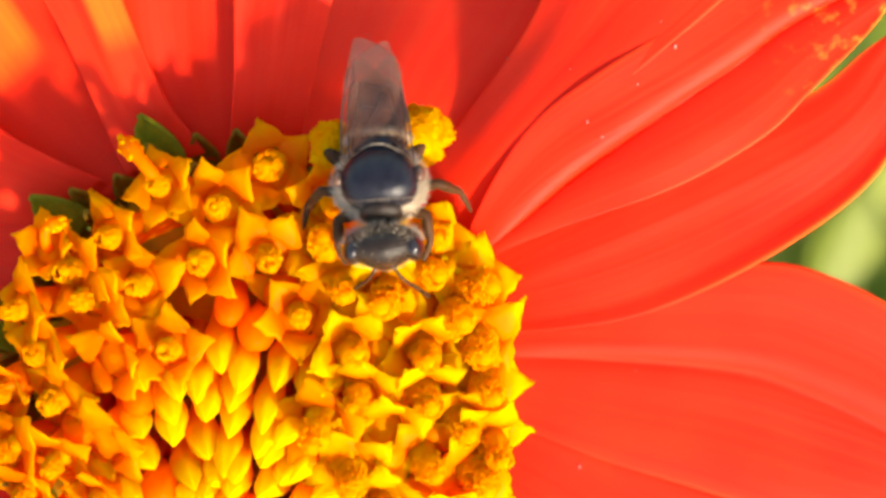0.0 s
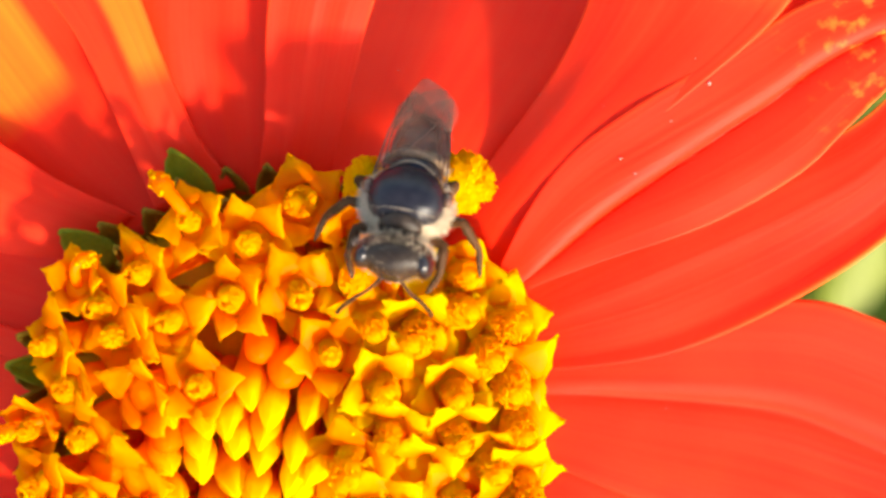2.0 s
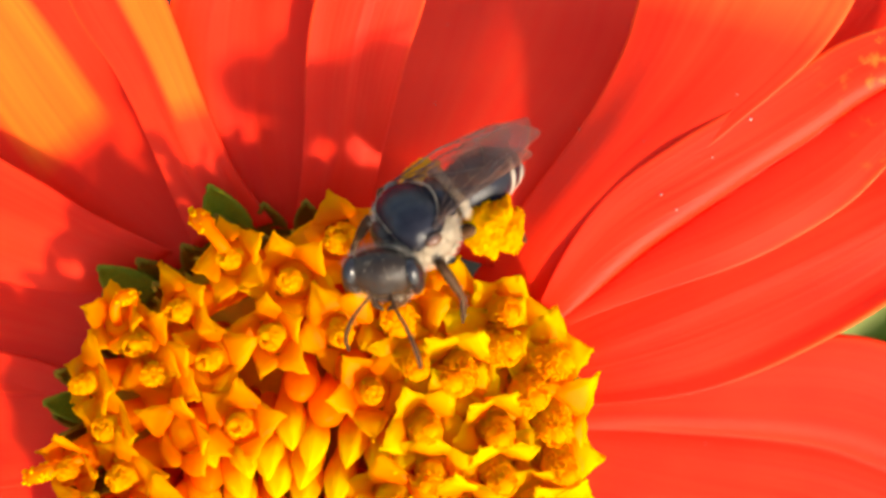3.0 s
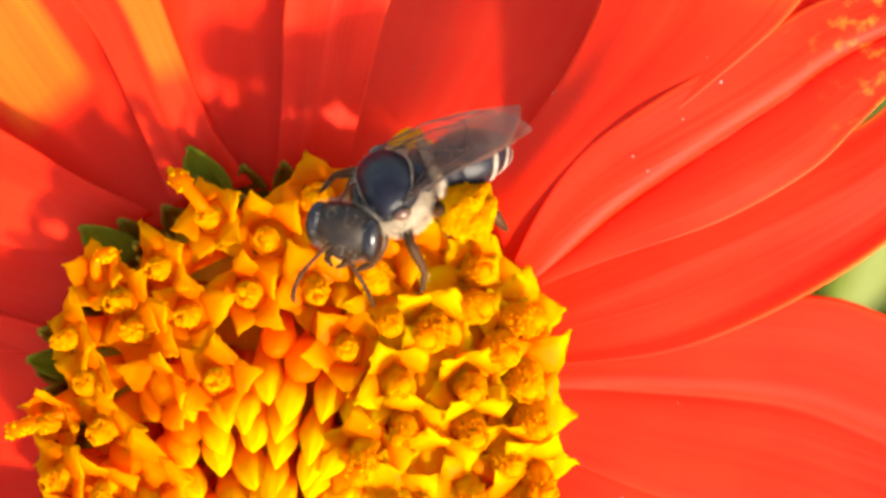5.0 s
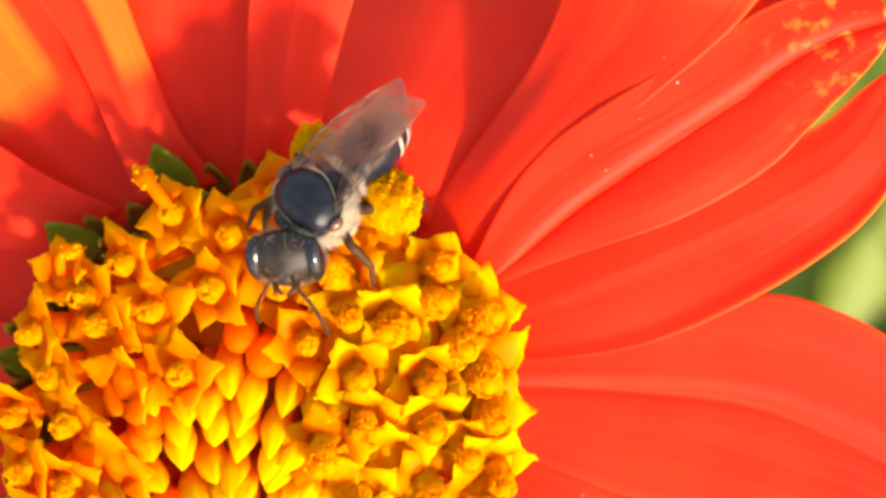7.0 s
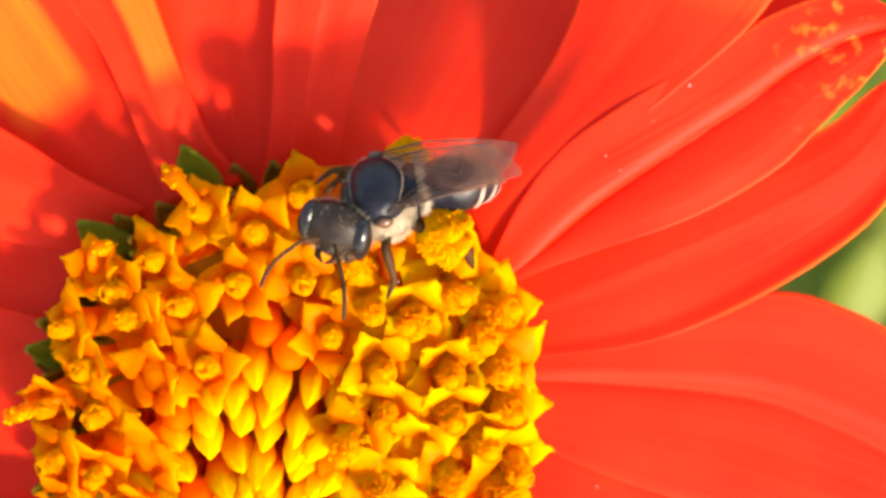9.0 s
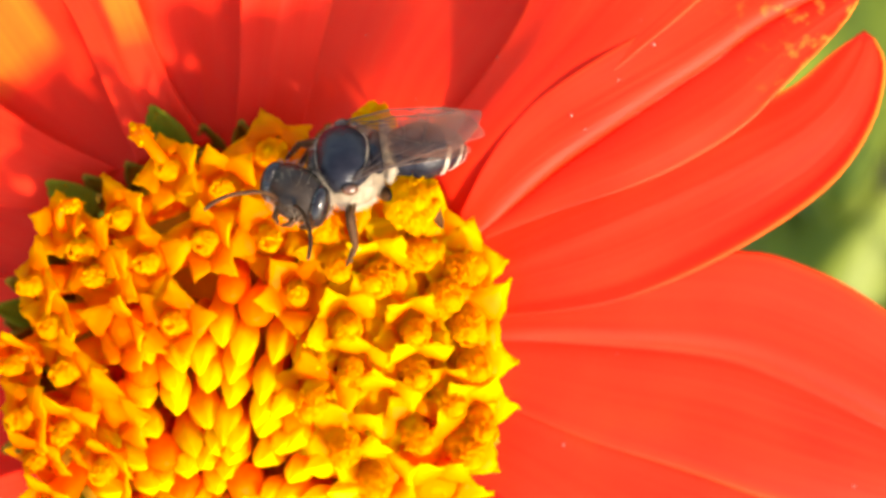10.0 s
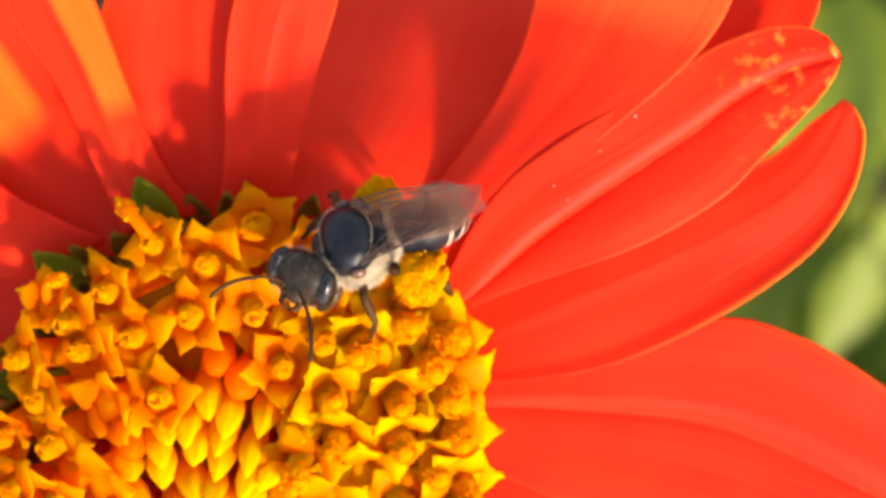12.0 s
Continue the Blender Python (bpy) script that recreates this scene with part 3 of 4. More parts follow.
SHAPES = ((1, 1.15, 1.2), (2, 0.95, 1.3), (3, 1.3, 1.15), (4, 0.8, 1.25), (5, 1.2, 1.3))
OPEN = [open_corolla(*shape) for shape in SHAPES]
OPEN_DUSTY_LIT = [open_corolla(*shape, DUSTY_LIT) for shape in SHAPES]
MOUND = [anther_column(s, h, f) for s, h, f in ((5, 1.25, 1.6), (6, 1.1, 1.7))]
COLUMN = [anther_column(s, h, f) for s, h, f in ((1, 0.65, 1.3), (2, 0.85, 1.2), (3, 0.5, 1.45), (4, 0.75, 1.25))]


def round_bud(fat, length):
    """A floret that is still shut: a tube that ends in a smooth round knob."""
    bm = bmesh.new()
    layer = bm.loops.layers.uv.verify()
    lathe(bm, layer, [(r * fat, u * length, ribs, t) for u, r, ribs, t in ((0, 0.42, 0, 0), (0.3, 0.5, 0, 0.05), (0.52, 0.66, 0.01, 0.1), (0.66, 0.84, 0.02, 0.14), (0.76, 0.88, 0.03, 0.18), (0.85, 0.80, 0.04, 0.24), (0.93, 0.58, 0.05, 0.3), (0.98, 0.3, 0.05, 0.34), (1.0, 0.04, 0, 0.4))], 20)
    bmesh.ops.recalc_face_normals(bm, faces=bm.faces)
    return mesh_of("floret", bm, FLORET)


ROUND_BUDS = [round_bud(f, l) for f, l in ((0.92, 4.6), (1.0, 4.8))]
BUDS = [bud(s, f, l) for s, f, l in ((1, 0.9, 4.9), (2, 0.8, 5.3), (3, 0.94, 4.7))]
HEART = Vector((-0.2, -6.0, 0))      # where the youngest buds point to


def head_height(r):
    return 5.7 - 0.011 * r * r


def open_floret(x, y, n):
    r = math.hypot(x, y)
    foot = Vector((x * 0.86, y * 0.86, disc_top(r * 0.86) - 0.2))
    head = Vector((x, y, head_height(r)))
    way = (head - foot).normalized()
    rng = random.Random(n * 7 + 3)
    way = (way + Vector((x, y, 0)) * 0.018 + Vector((rng.uniform(-0.45, 0.1), rng.uniform(-0.7, -0.05), 0))).normalized()
    m = Matrix.Translation(head * MM) @ along(way, n * 2.4) @ Matrix.Scale(rng.uniform(1.12, 1.42) * (1.0 if x > 3 else 0.94 if x > -3 else 0.88), 4)
    ob = shared("floret", (OPEN_DUSTY_LIT if x > 4.5 else OPEN)[n % 5], flower, m)
    if rng.random() < 0.92:
        shared("anther", MOUND[n % 2] if x > 3 else COLUMN[n % 4], ob, Matrix.Rotation(n * 1.3, 4, "Z"))


def closed_floret(x, y, n, lean, shut=False):
    """A bud whose swollen end lies at (x, y)."""
    inward = (HEART - Vector((x, y, 0))).normalized()
    lean *= min(1.0, (HEART - Vector((x, y, 0))).length / 6.0)
    way = (Vector((0, 0, 1)) + inward * lean).normalized()
    end = Vector((x, y, head_height(math.hypot(x, y)) - 0.9))
    m = Matrix.Translation((end - way * 3.4) * MM) @ along(way, n * 1.7)
    shared("floret", (ROUND_BUDS if shut else BUDS)[n % (2 if shut else 3)], flower, m)


OPENED = ((-3.4, 10.1), (-0.6, 9.1), (1.6, 10.9), (-8.7, 7.3), (-5.6, 7.8), (-6.6, 5.0), (-1.5, 6.6), (1.6, 6.8), (4.3, 7.3), (-9.9, 4.5), (-9.0, 2.5), (-5.6, 2.2), (-8.2, 0.4), (-10.6, 0.8), (-6.0, -1.8), (-10.4, -2.0), (4.4, 9.4), (6.6, 7.9),
          (8.9, 7.5), (-4.2, 5.6), (-2.9, 2.7), (3.0, 4.1), (4.9, 5.5), (6.9, 4.9), (8.6, 6.0), (10.9, 5.2), (5.3, 2.5), (7.0, 3.2), (8.6, 2.4), (11.1, 2.6), (5.6, 0.6), (8.6, 0.4), (11.3, 0.7), (6.8, -1.5), (8.6, -2.6),
          (10.9, -3.3), (3.9, -0.9), (5.3, -3.1), (6.8, -4.8), (9.7, -5.7), (11.6, -1.9), (10.2, -0.9), (9.9, 4.0), (-6.2, -4.3), (-9.8, -4.0), (-8.2, -2.4), (-9.1, -6.2), (-7.4, 6.2))
SHUT = ((-0.2, 4.5), (1.0, 3.5), (-2.5, -5.3), (-3.6, -3.6), (-4.5, 0.4), (0.4, -5.0), (-2.8, -6.8), (-7.3, -0.9), (2.1, 5.2))
YOUNG = ((-0.8, 2.6), (0.4, 1.9), (-1.6, 1.2), (2.1, 1.9), (-2.9, 1.5), (-1.2, 0.2), (0.0, -0.2), (1.5, 0.3), (3.3, 1.2), (-2.9, -0.7), (-0.4, -1.8), (-1.6, -1.6), (1.5, -2.0), (2.7, -0.7), (-2.3, -3.0),
         (-4.4, -2.2), (0.0, -3.3), (1.6, -3.6), (3.0, -2.6), (-4.4, -5.0), (4.0, -4.2), (-1.0, -4.8), (2.8, -5.6), (-1.0, -6.4), (5.4, -5.6), (1.6, -6.9))
taken = []
for n, (x, y) in enumerate(OPENED):
    open_floret(x, y, n)
    taken.append((x, y))
for n, (x, y) in enumerate(SHUT):
    closed_floret(x, y, n, 0.5, True)
    taken.append((x, y))
for n, (x, y) in enumerate(YOUNG):
    closed_floret(x, y, n, 0.95)
    taken.append((x, y))
for k in range(130):            # the smallest buds fill the middle
    r, a = 7.0 * math.sqrt((k + 0.5) / 130), k * 2.39996
    x, y = HEART.x * 0.5 + r * math.cos(a), HEART.y * 0.6 + r * math.sin(a)
    if min(math.hypot(x - p, y - q) for p, q in taken) > 1.02:
        closed_floret(x, y, k + 1, 0.8)
        taken.append((x, y))
for k in range(60):
    r, a = 4.4 * math.sqrt((k + 0.5) / 60), k * 2.39996
    x, y = HEART.x + r * math.cos(a), HEART.y - 0.6 + r * math.sin(a)
    if min(math.hypot(x - p, y - q) for p, q in taken) > 0.72:
        closed_floret(x, y, k + 2, 0.6)
        taken.append((x, y))
for k in range(150):            # the rest of the disc, in its spiral
    r, a = 12.0 * math.sqrt((k + 0.5) / 150), k * 2.39996
    x, y = r * math.cos(a), r * math.sin(a)
    if x > 3.5 and r < 11.8 and min(math.hypot(x - p, y - q) for p, q in taken) > 1.75:
        open_floret(x, y, k)
        taken.append((x, y))
    elif r < 11.3 and min(math.hypot(x - p, y - q) for p, q in taken) > 2.3:
        open_floret(x, y, k)
        taken.append((x, y))


def stigma(points, thick):
    """A long stigma that stands out of a floret at the rim, rough with pollen at its end."""
    bm = bmesh.new()
    line = bend(*[Vector(p) * MM for p in points], 10)
    tube(bm, line, [thick * MM * (0.85 if i < 7 else 1.25) for i in range(11)], 10)
    ob = part("stigma", bm, BUD, flower, "long curled yellow-orange stigma")
    rng = random.Random(5)
    made = []
    for k in range(60):
        p = line[rng.choice((7, 8, 9, 10))] + Vector([rng.uniform(-1, 1) for _ in range(3)]).normalized() * thick * 1.2 * MM
        made.append((p, rng.uniform(0.06, 0.13) * MM))
    shared("pollen", raw_mesh("pollen", *grains(made), POLLEN), ob, Matrix())


stigma(((-3.4, 10.2, 4.6), (-4.1, 11.2, 5.0), (-4.9, 12.0, 4.4)), 0.36)
stigma(((-9.9, 1.2, 4.4), (-11.0, 0.8, 4.7), (-12.6, 0.2, 4.4)), 0.30)
stigma(((-8.6, 7.2, 4.2), (-8.5, 8.1, 4.9), (-7.9, 8.4, 4.2)), 0.28)


# ---- loose pollen grains lying on the petals ----
def specks():
    bpy.context.view_layer.update()
    graph = bpy.context.evaluated_depsgraph_get()
    rng = random.Random(17)
    spots = [(20.3, 16.3, 0.09), (16.3, 12.9, 0.07), (17.0, 12.2, 0.06), (16.2, -3.9, 0.08), (18.6, 14.6, 0.05), (30.0, -7.0, 0.09), (31.2, -6.0, 0.07)]
    spots += [(rng.uniform(4, 34), rng.uniform(-10, 24), rng.uniform(0.02, 0.035)) for _ in range(14)]
    made = []
    for x, y, r in spots:
        hit, place, *_ = scene.ray_cast(graph, Vector((x, y, 30)) * MM, Vector((0, 0, -1)), distance=0.034)
        if hit and math.hypot(x, y) > 13.5:
            made.append((place + Vector((0, 0, 0.6 * r * MM)), r * MM))
    ob = new("pollen_grains", raw_mesh("pollen_grains", *grains(made, 7, 4), BAND))
    tagged(ob, label="scattered pale pollen grains lying on the petals", category="pollen", kind="stuff")


specks()


# ---- leaves in the distance below ----
def leaf_mesh(size, wide):
    grid = []
    for i in range(11):
        u = i / 10
        half = size * wide * math.sin(math.pi * u ** 0.8) + 0.0006
        grid.append([Vector((size * u, v * half, size * (0.12 * v * v - 0.35 * (u - 0.3) ** 2))) for v in (-1, -0.5, 0, 0.5, 1)])
    bm = bmesh.new()
    sheet(bm, grid, 0.0006)
    bmesh.ops.recalc_face_normals(bm, faces=bm.faces)
    return mesh_of("leaf", bm, LEAF)


LEAVES = [leaf_mesh(0.055, 0.36), leaf_mesh(0.075, 0.30), leaf_mesh(0.042, 0.42)]


def leafy_stalk(x, y, top, count, seed):
    """A stalk from the soil up to the height top, with leaves all round its upper half."""
    rng = random.Random(seed)
    plant = new("leafy_plant")
    plant.location = (x, y, -0.92)
    tagged(plant, label="green leafy garden plant growing from the soil below", category="plant", group="leafy plants below the flower")
    high = top + 0.92
    line = bend((0, 0, 0), (rng.uniform(-0.03, 0.03), rng.uniform(-0.03, 0.03), high * 0.5), (rng.uniform(-0.04, 0.04), rng.uniform(-0.04, 0.04), high), 12)
    bm = bmesh.new()
    tube(bm, line, [0.004 - 0.0002 * i for i in range(13)], 8)
    part("stem", bm, STEM, plant)
    for k in range(count):
        p = line[int(12 * (0.35 + 0.65 * (k + 0.5) / count))]
        m = Matrix.Translation(p) @ pose(0, 0, 0, rng.uniform(-18, 18), rng.uniform(-35, 20), k * 137.5 + rng.uniform(-20, 20))
        shared("leaf", LEAVES[rng.randrange(3)], plant, m)


for n, (x, y, top) in enumerate(((0.16, -0.04, -0.20), (0.21, -0.08, -0.24), (0.13, -0.14, -0.16), (0.25, -0.07, -0.30), (0.05, -0.18, -0.22), (0.30, -0.02, -0.26), (-0.12, -0.14, -0.25),
                                 (-0.16, 0.06, -0.24), (0.02, 0.20, -0.22), (0.06, 0.24, -0.30), (0.18, -0.20, -0.30), (0.36, 0.06, -0.34), (-0.04, -0.30, -0.3), (0.12, 0.07, -0.24), (0.16, 0.11, -0.30), (0.20, 0.05, -0.28), (0.13, 0.02, -0.33), (0.24, 0.14, -0.36))):
    leafy_stalk(x, y, top, 26, 40 + n)


# ---- the bee: forward +x, left +y, origin in the middle of its thorax (mm) ----
BMM = 1.19 * MM      # the bee is about 11 mm long
bee = new("bee")
tagged(bee, label="small dark pale-haired bee with yellow pollen loads on the flower", category="bee")


def fur(name, parent, roots, length, thick, label, seed, back=0.35):
    """Short tapered hairs from (place, way) roots, joined: too many to tell apart."""
    rng = random.Random(seed)
    bm = bmesh.new()
    for p, n in roots:
        p, n = Vector(p), Vector(n).normalized()
        way = (n + Vector((-back, 0, 0)) + Vector([rng.uniform(-0.45, 0.45) for _ in range(3)])).normalized()
        size = length * rng.uniform(0.55, 1.2)
        side = way.orthogonal().normalized()
        other = way.cross(side)
        base = [bm.verts.new((p + (side * math.cos(a) + other * math.sin(a)) * thick) * BMM) for a in (0, 2.09, 4.19)]
        tip = bm.verts.new((p + way * size + Vector((-0.1 * size, 0, 0))) * BMM)
        for k in range(3):
            bm.faces.new((base[k], base[(k + 1) % 3], tip))
        bm.faces.new(base[::-1])
    return part(name, bm, HAIR, parent, label, kind="stuff")


def shell_roots(centre, radii, count, seed, keep):
    """Roots spread over an ellipsoid where keep(direction) holds."""
    rng = random.Random(seed)
    found = []
    while len(found) < count:
        d = Vector([rng.gauss(0, 1) for _ in range(3)]).normalized()
        if keep(d):
            p = Vector([c + r * k for c, r, k in zip(centre, radii, d)])
            found.append((p, Vector([k / r for r, k in zip(radii, d)])))
    return found


def mm_ball(bm, centre, radii, turn=(0, 0, 0), u=24, v=16):
    return ball(bm, [c * BMM for c in centre], [r * BMM for r in radii], turn, u, v)


def thorax():
    bm = bmesh.new()
    for v in mm_ball(bm, (0, 0, 0), (1.0, 1.0, 1.0), u=48, v=32):
        d = v.co / BMM
        d *= sum(abs(c) ** 2.5 for c in d) ** (-1 / 2.5)
        x, y, z = d.x, d.y, d.z
        wide = 1.42 - 0.34 * max(0.0, -x) ** 1.6          # the plate narrows towards its round rear
        v.co = Vector((x * (1.14 if x > 0 else 1.28) + 0.14, y * wide, z * 1.16 - 0.10 * x * x)) * BMM
        x, y, z = v.co / BMM
        if z > 0.3:                                       # lengthwise lines of the back plate
            v.co.z -= 0.028 * BMM * (math.exp(-((abs(y) - 0.72) / 0.05) ** 2) + 0.7 * math.exp(-(y / 0.045) ** 2) * (x > 0))
    part("thorax", bm, BLACK, bee, "glossy blue-black back plate")
    bm = bmesh.new()
    for v in mm_ball(bm, (0, 0, -0.42), (1.42, 1.66, 1.12), u=32, v=22):
        v.co *= 1 + 0.03 * noise.noise(v.co / BMM * 3)
    part("thorax_side", bm, FELT, bee, "cream felt of hair on the sides")
    bm = bmesh.new()
    mm_ball(bm, (-1.14, 0, 0.42), (0.40, 0.98, 0.46))
    part("scutellum", bm, BLACK, bee, "glossy black crescent plate")
    bm = bmesh.new()
    mm_ball(bm, (1.30, 0, -0.22), (0.36, 0.80, 0.66))
    part("collar", bm, DULL, bee, "dull dark neck collar")
    for s in (1, -1):
        bm = bmesh.new()
        mm_ball(bm, (0.05, 1.46 * s, 0.36), (0.34, 0.22, 0.26), u=14, v=10)
        part("tegula", bm, TEGULA, bee, "small shiny brown wing-base cap")
    fur("thorax_hair", bee, shell_roots((0, 0, -0.42), (1.42, 1.66, 1.12), 5200, 3, lambda d: d.z < 0.66 and d.z > -0.75), 0.30, 0.0075, "pale beige side hair", 4, 0.2)
    fur("collar_hair", bee, [((1.16 - 0.22 * (k / 160 - 1) ** 2, -1.15 + 2.3 * k / 320, 0.52 - 0.34 * (k / 160 - 1) ** 2), (0.5, 0, 1)) for k in range(321)], 0.15, 0.009, "thin line of pale collar hair", 16, -0.2)
    fur("seam_hair", bee, [((-0.84 + 0.42 * (k / 110 - 1) ** 2, -1.06 + 2.12 * k / 220, 1.02 - 0.42 * (k / 110 - 1) ** 2), (0, 0, 1)) for k in range(221)], 0.11, 0.011, "thin line of pale hair", 17, 0.1)
    fur("back_hair", bee, shell_roots((-1.25, 0, 0.30), (0.50, 1.15, 0.54), 1800, 5, lambda d: d.z > -0.3 and d.x < -0.15), 0.34, 0.008, "pale beige hair fringe", 6)


thorax()


def build_head():
    bm = bmesh.new()
    for v in mm_ball(bm, (0.72, 0, -0.2), (0.80, 1.44, 1.14), u=40, v=28):
        x, y, z = v.co / BMM
        if x > 0.7:
            v.co.x += 0.12 * BMM * math.exp(-(y / 0.5) ** 2) * (1 if z < 0 else 0.3)
        if z > 0 and x < 0.5:
            v.co.z -= 0.10 * BMM * (0.5 - x)              # flat crown, hollow behind
        v.co.y *= 1 - 0.16 * max(0.0, x - 0.7)
    head = part("head", bm, DULL, bee, "broad dull black head")
    for s in (1, -1):
        bm = bmesh.new()
        mm_ball(bm, (0.80, 1.06 * s, -0.22), (0.58, 0.42, 0.96), (0, 0, 16 * s), u=24, v=18)
        part("eye", bm, EYE, head, "glossy black compound eye")
        bm = bmesh.new()
        tube(bm, [Vector(p) * BMM for p in ((1.15, 0.42 * s, -0.80), (1.55, 0.34 * s, -1.08), (1.66, 0.06 * s, -1.22))], [0.00020, 0.00016, 0.00006], 8)
        part("mandible", bm, LEG, head, "brown curved jaw")
    bm = bmesh.new()
    mm_ball(bm, (1.36, 0, -0.62), (0.26, 0.48, 0.32), u=16, v=10)
    part("clypeus", bm, DULL, head, "dark face plate")
    for k in range(3):
        bm = bmesh.new()
        mm_ball(bm, (0.60 + (0.12 if k == 1 else 0), (k - 1) * 0.22, 0.72), (0.08, 0.08, 0.06), u=10, v=6)
        part("ocellus", bm, EYE, head)
    shell = ((0.72, 0, -0.2), (0.82, 1.44, 1.14))
    fur("nape_hair", head, shell_roots(*shell, 600, 8, lambda d: d.x < -0.1 and d.z < 0.8), 0.26, 0.008, "short pale hair behind the head", 9, 0.1)
    fur("face_hair", head, shell_roots(*shell, 170, 21, lambda d: d.x > 0.45 and d.z < 0.1 and abs(d.y) < 0.7), 0.24, 0.008, "pale beige face hair", 22, -0.4)
    fur("crown_hair", head, shell_roots(*shell, 90, 23, lambda d: d.z > 0.5 and abs(d.y) < 0.8), 0.16, 0.006, "sparse grey crown hair", 24, 0.0)
    return head


head = build_head()


def antenna(s):
    """Origin at its socket on the face; the scape goes up and out, the lash forward and down."""
    bm = bmesh.new()
    line = bend((0, 0, 0), (0.45, 0.3 * s, 0.35), (0.95, 0.62 * s, 0.42), 5) + bend((1.05, 0.68 * s, 0.38), (1.95, 1.05 * s, 0.25), (2.75, 1.15 * s, -0.15), 11)
    tube(bm, [p * BMM for p in line], [0.00008] + [0.00008] * 4 + [0.00009] + [0.0001] * 11 + [0.00007], 8)
    ob = part("antenna", bm, LEG, head, "thin dark brown feeler")
    return ob


antennae = [antenna(1), antenna(-1)]


def build_abdomen():
    bm = bmesh.new()
    line = bend((-0.2, 0, 0.0), (-2.05, 0, 0.12), (-3.1, 0, -0.75), 30)
    radii = []
    for i in range(31):
        u = i / 30
        r = 1.08 * math.sin(math.pi * min(1, 0.10 + u * 0.92) ** 0.72) ** 0.62 + 0.05
        r *= 1 - 0.05 * (1 if (u * 5.4) % 1 < 0.12 else 0)
        radii.append(max(0.06, r) * BMM)
    tube(bm, [p * BMM for p in line], radii, 28)
    abdomen = part("abdomen", bm, BLACK, bee, "glossy black banded hind body")
    for k, at in enumerate((17, 22, 26)):
        bm = bmesh.new()
        seg = [line[at - 1].lerp(line[at + 1], q) for q in (-0.1, 0.5, 1.1)]
        tube(bm, [p * BMM for p in seg], [radii[at] * 1.035, radii[at] * 1.05, radii[at + 1] * 1.03], 28)
        part("band", bm, BAND, abdomen, "narrow band of whitish hair")
    return abdomen


abdomen = build_abdomen()
abdomen.matrix_basis = pose(-1.35 * BMM, 0, -0.15 * BMM, 0, 0, 0)


def wing(s, length, width, lift, name):
    """A membrane from its root backwards: straight leading edge, rounded tip; its veins are a mesh of their own."""
    def edge(u, v):
        lead = 0.10 * math.sin(math.pi * u) * length * 0.35
        half = width * (0.10 + 0.90 * math.sin(math.pi * min(1, 0.04 + u * 0.72)) ** 1.0) * math.sqrt(max(0.0, 1 - max(0.0, (u - 0.70) / 0.305) ** 2))
        y = lead - v * half
        return Vector((-u * length, s * y, lift * math.sin(u * 2.6) + 0.10 * math.sin(v * 3.0 + u * 5) - 0.10 * v * v)) * BMM
    bm = bmesh.new()
    sheet(bm, [[edge(i / 26, j / 9) for j in range(10)] for i in range(27)], 0.012 * BMM)
    bmesh.ops.recalc_face_normals(bm, faces=bm.faces)
    ob = part(name, bm, WING, bee, "smoky brown see-through wing")
    bm = bmesh.new()
    up = Vector((0, 0, 0.00003))
    for path, r in ((((0, 0.02), (0.35, 0.02), (0.72, 0.03)), 0.055), (((0, 0.12), (0.3, 0.30), (0.62, 0.28)), 0.035), (((0.05, 0.3), (0.3, 0.62), (0.56, 0.72)), 0.03), (((0.45, 0.05), (0.62, 0.18), (0.80, 0.10)), 0.03), (((0.40, 0.28), (0.45, 0.48), (0.44, 0.68)), 0.025), (((0.60, 0.12), (0.62, 0.3), (0.58, 0.7)), 0.025)):
        pts = [edge(*path[0]).lerp(edge(*path[1]), q / 4) for q in range(4)] + [edge(*path[1]).lerp(edge(*path[2]), q / 4) for q in range(5)]
        tube(bm, [p + up for p in pts], [0.6 * r * BMM] * len(pts), 6)
    part("vein", bm, VEIN, ob, "dark brown wing vein")
    return ob


wings = [wing(1, 5.3, 2.1, 0.30, "wing"), wing(-1, 5.3, 2.1, 0.42, "wing"), wing(1, 4.2, 1.3, 0.16, "wing"), wing(-1, 4.2, 1.3, 0.2, "wing")]
WING_REST = [(-0.1, 1.32, 0.70, 4, 4, 8), (-0.1, -1.32, 0.80, -4, 4, -8), (-0.5, 1.05, 0.66, 4, 4, 4), (-0.5, -1.05, 0.7, -4, 4, -4)]


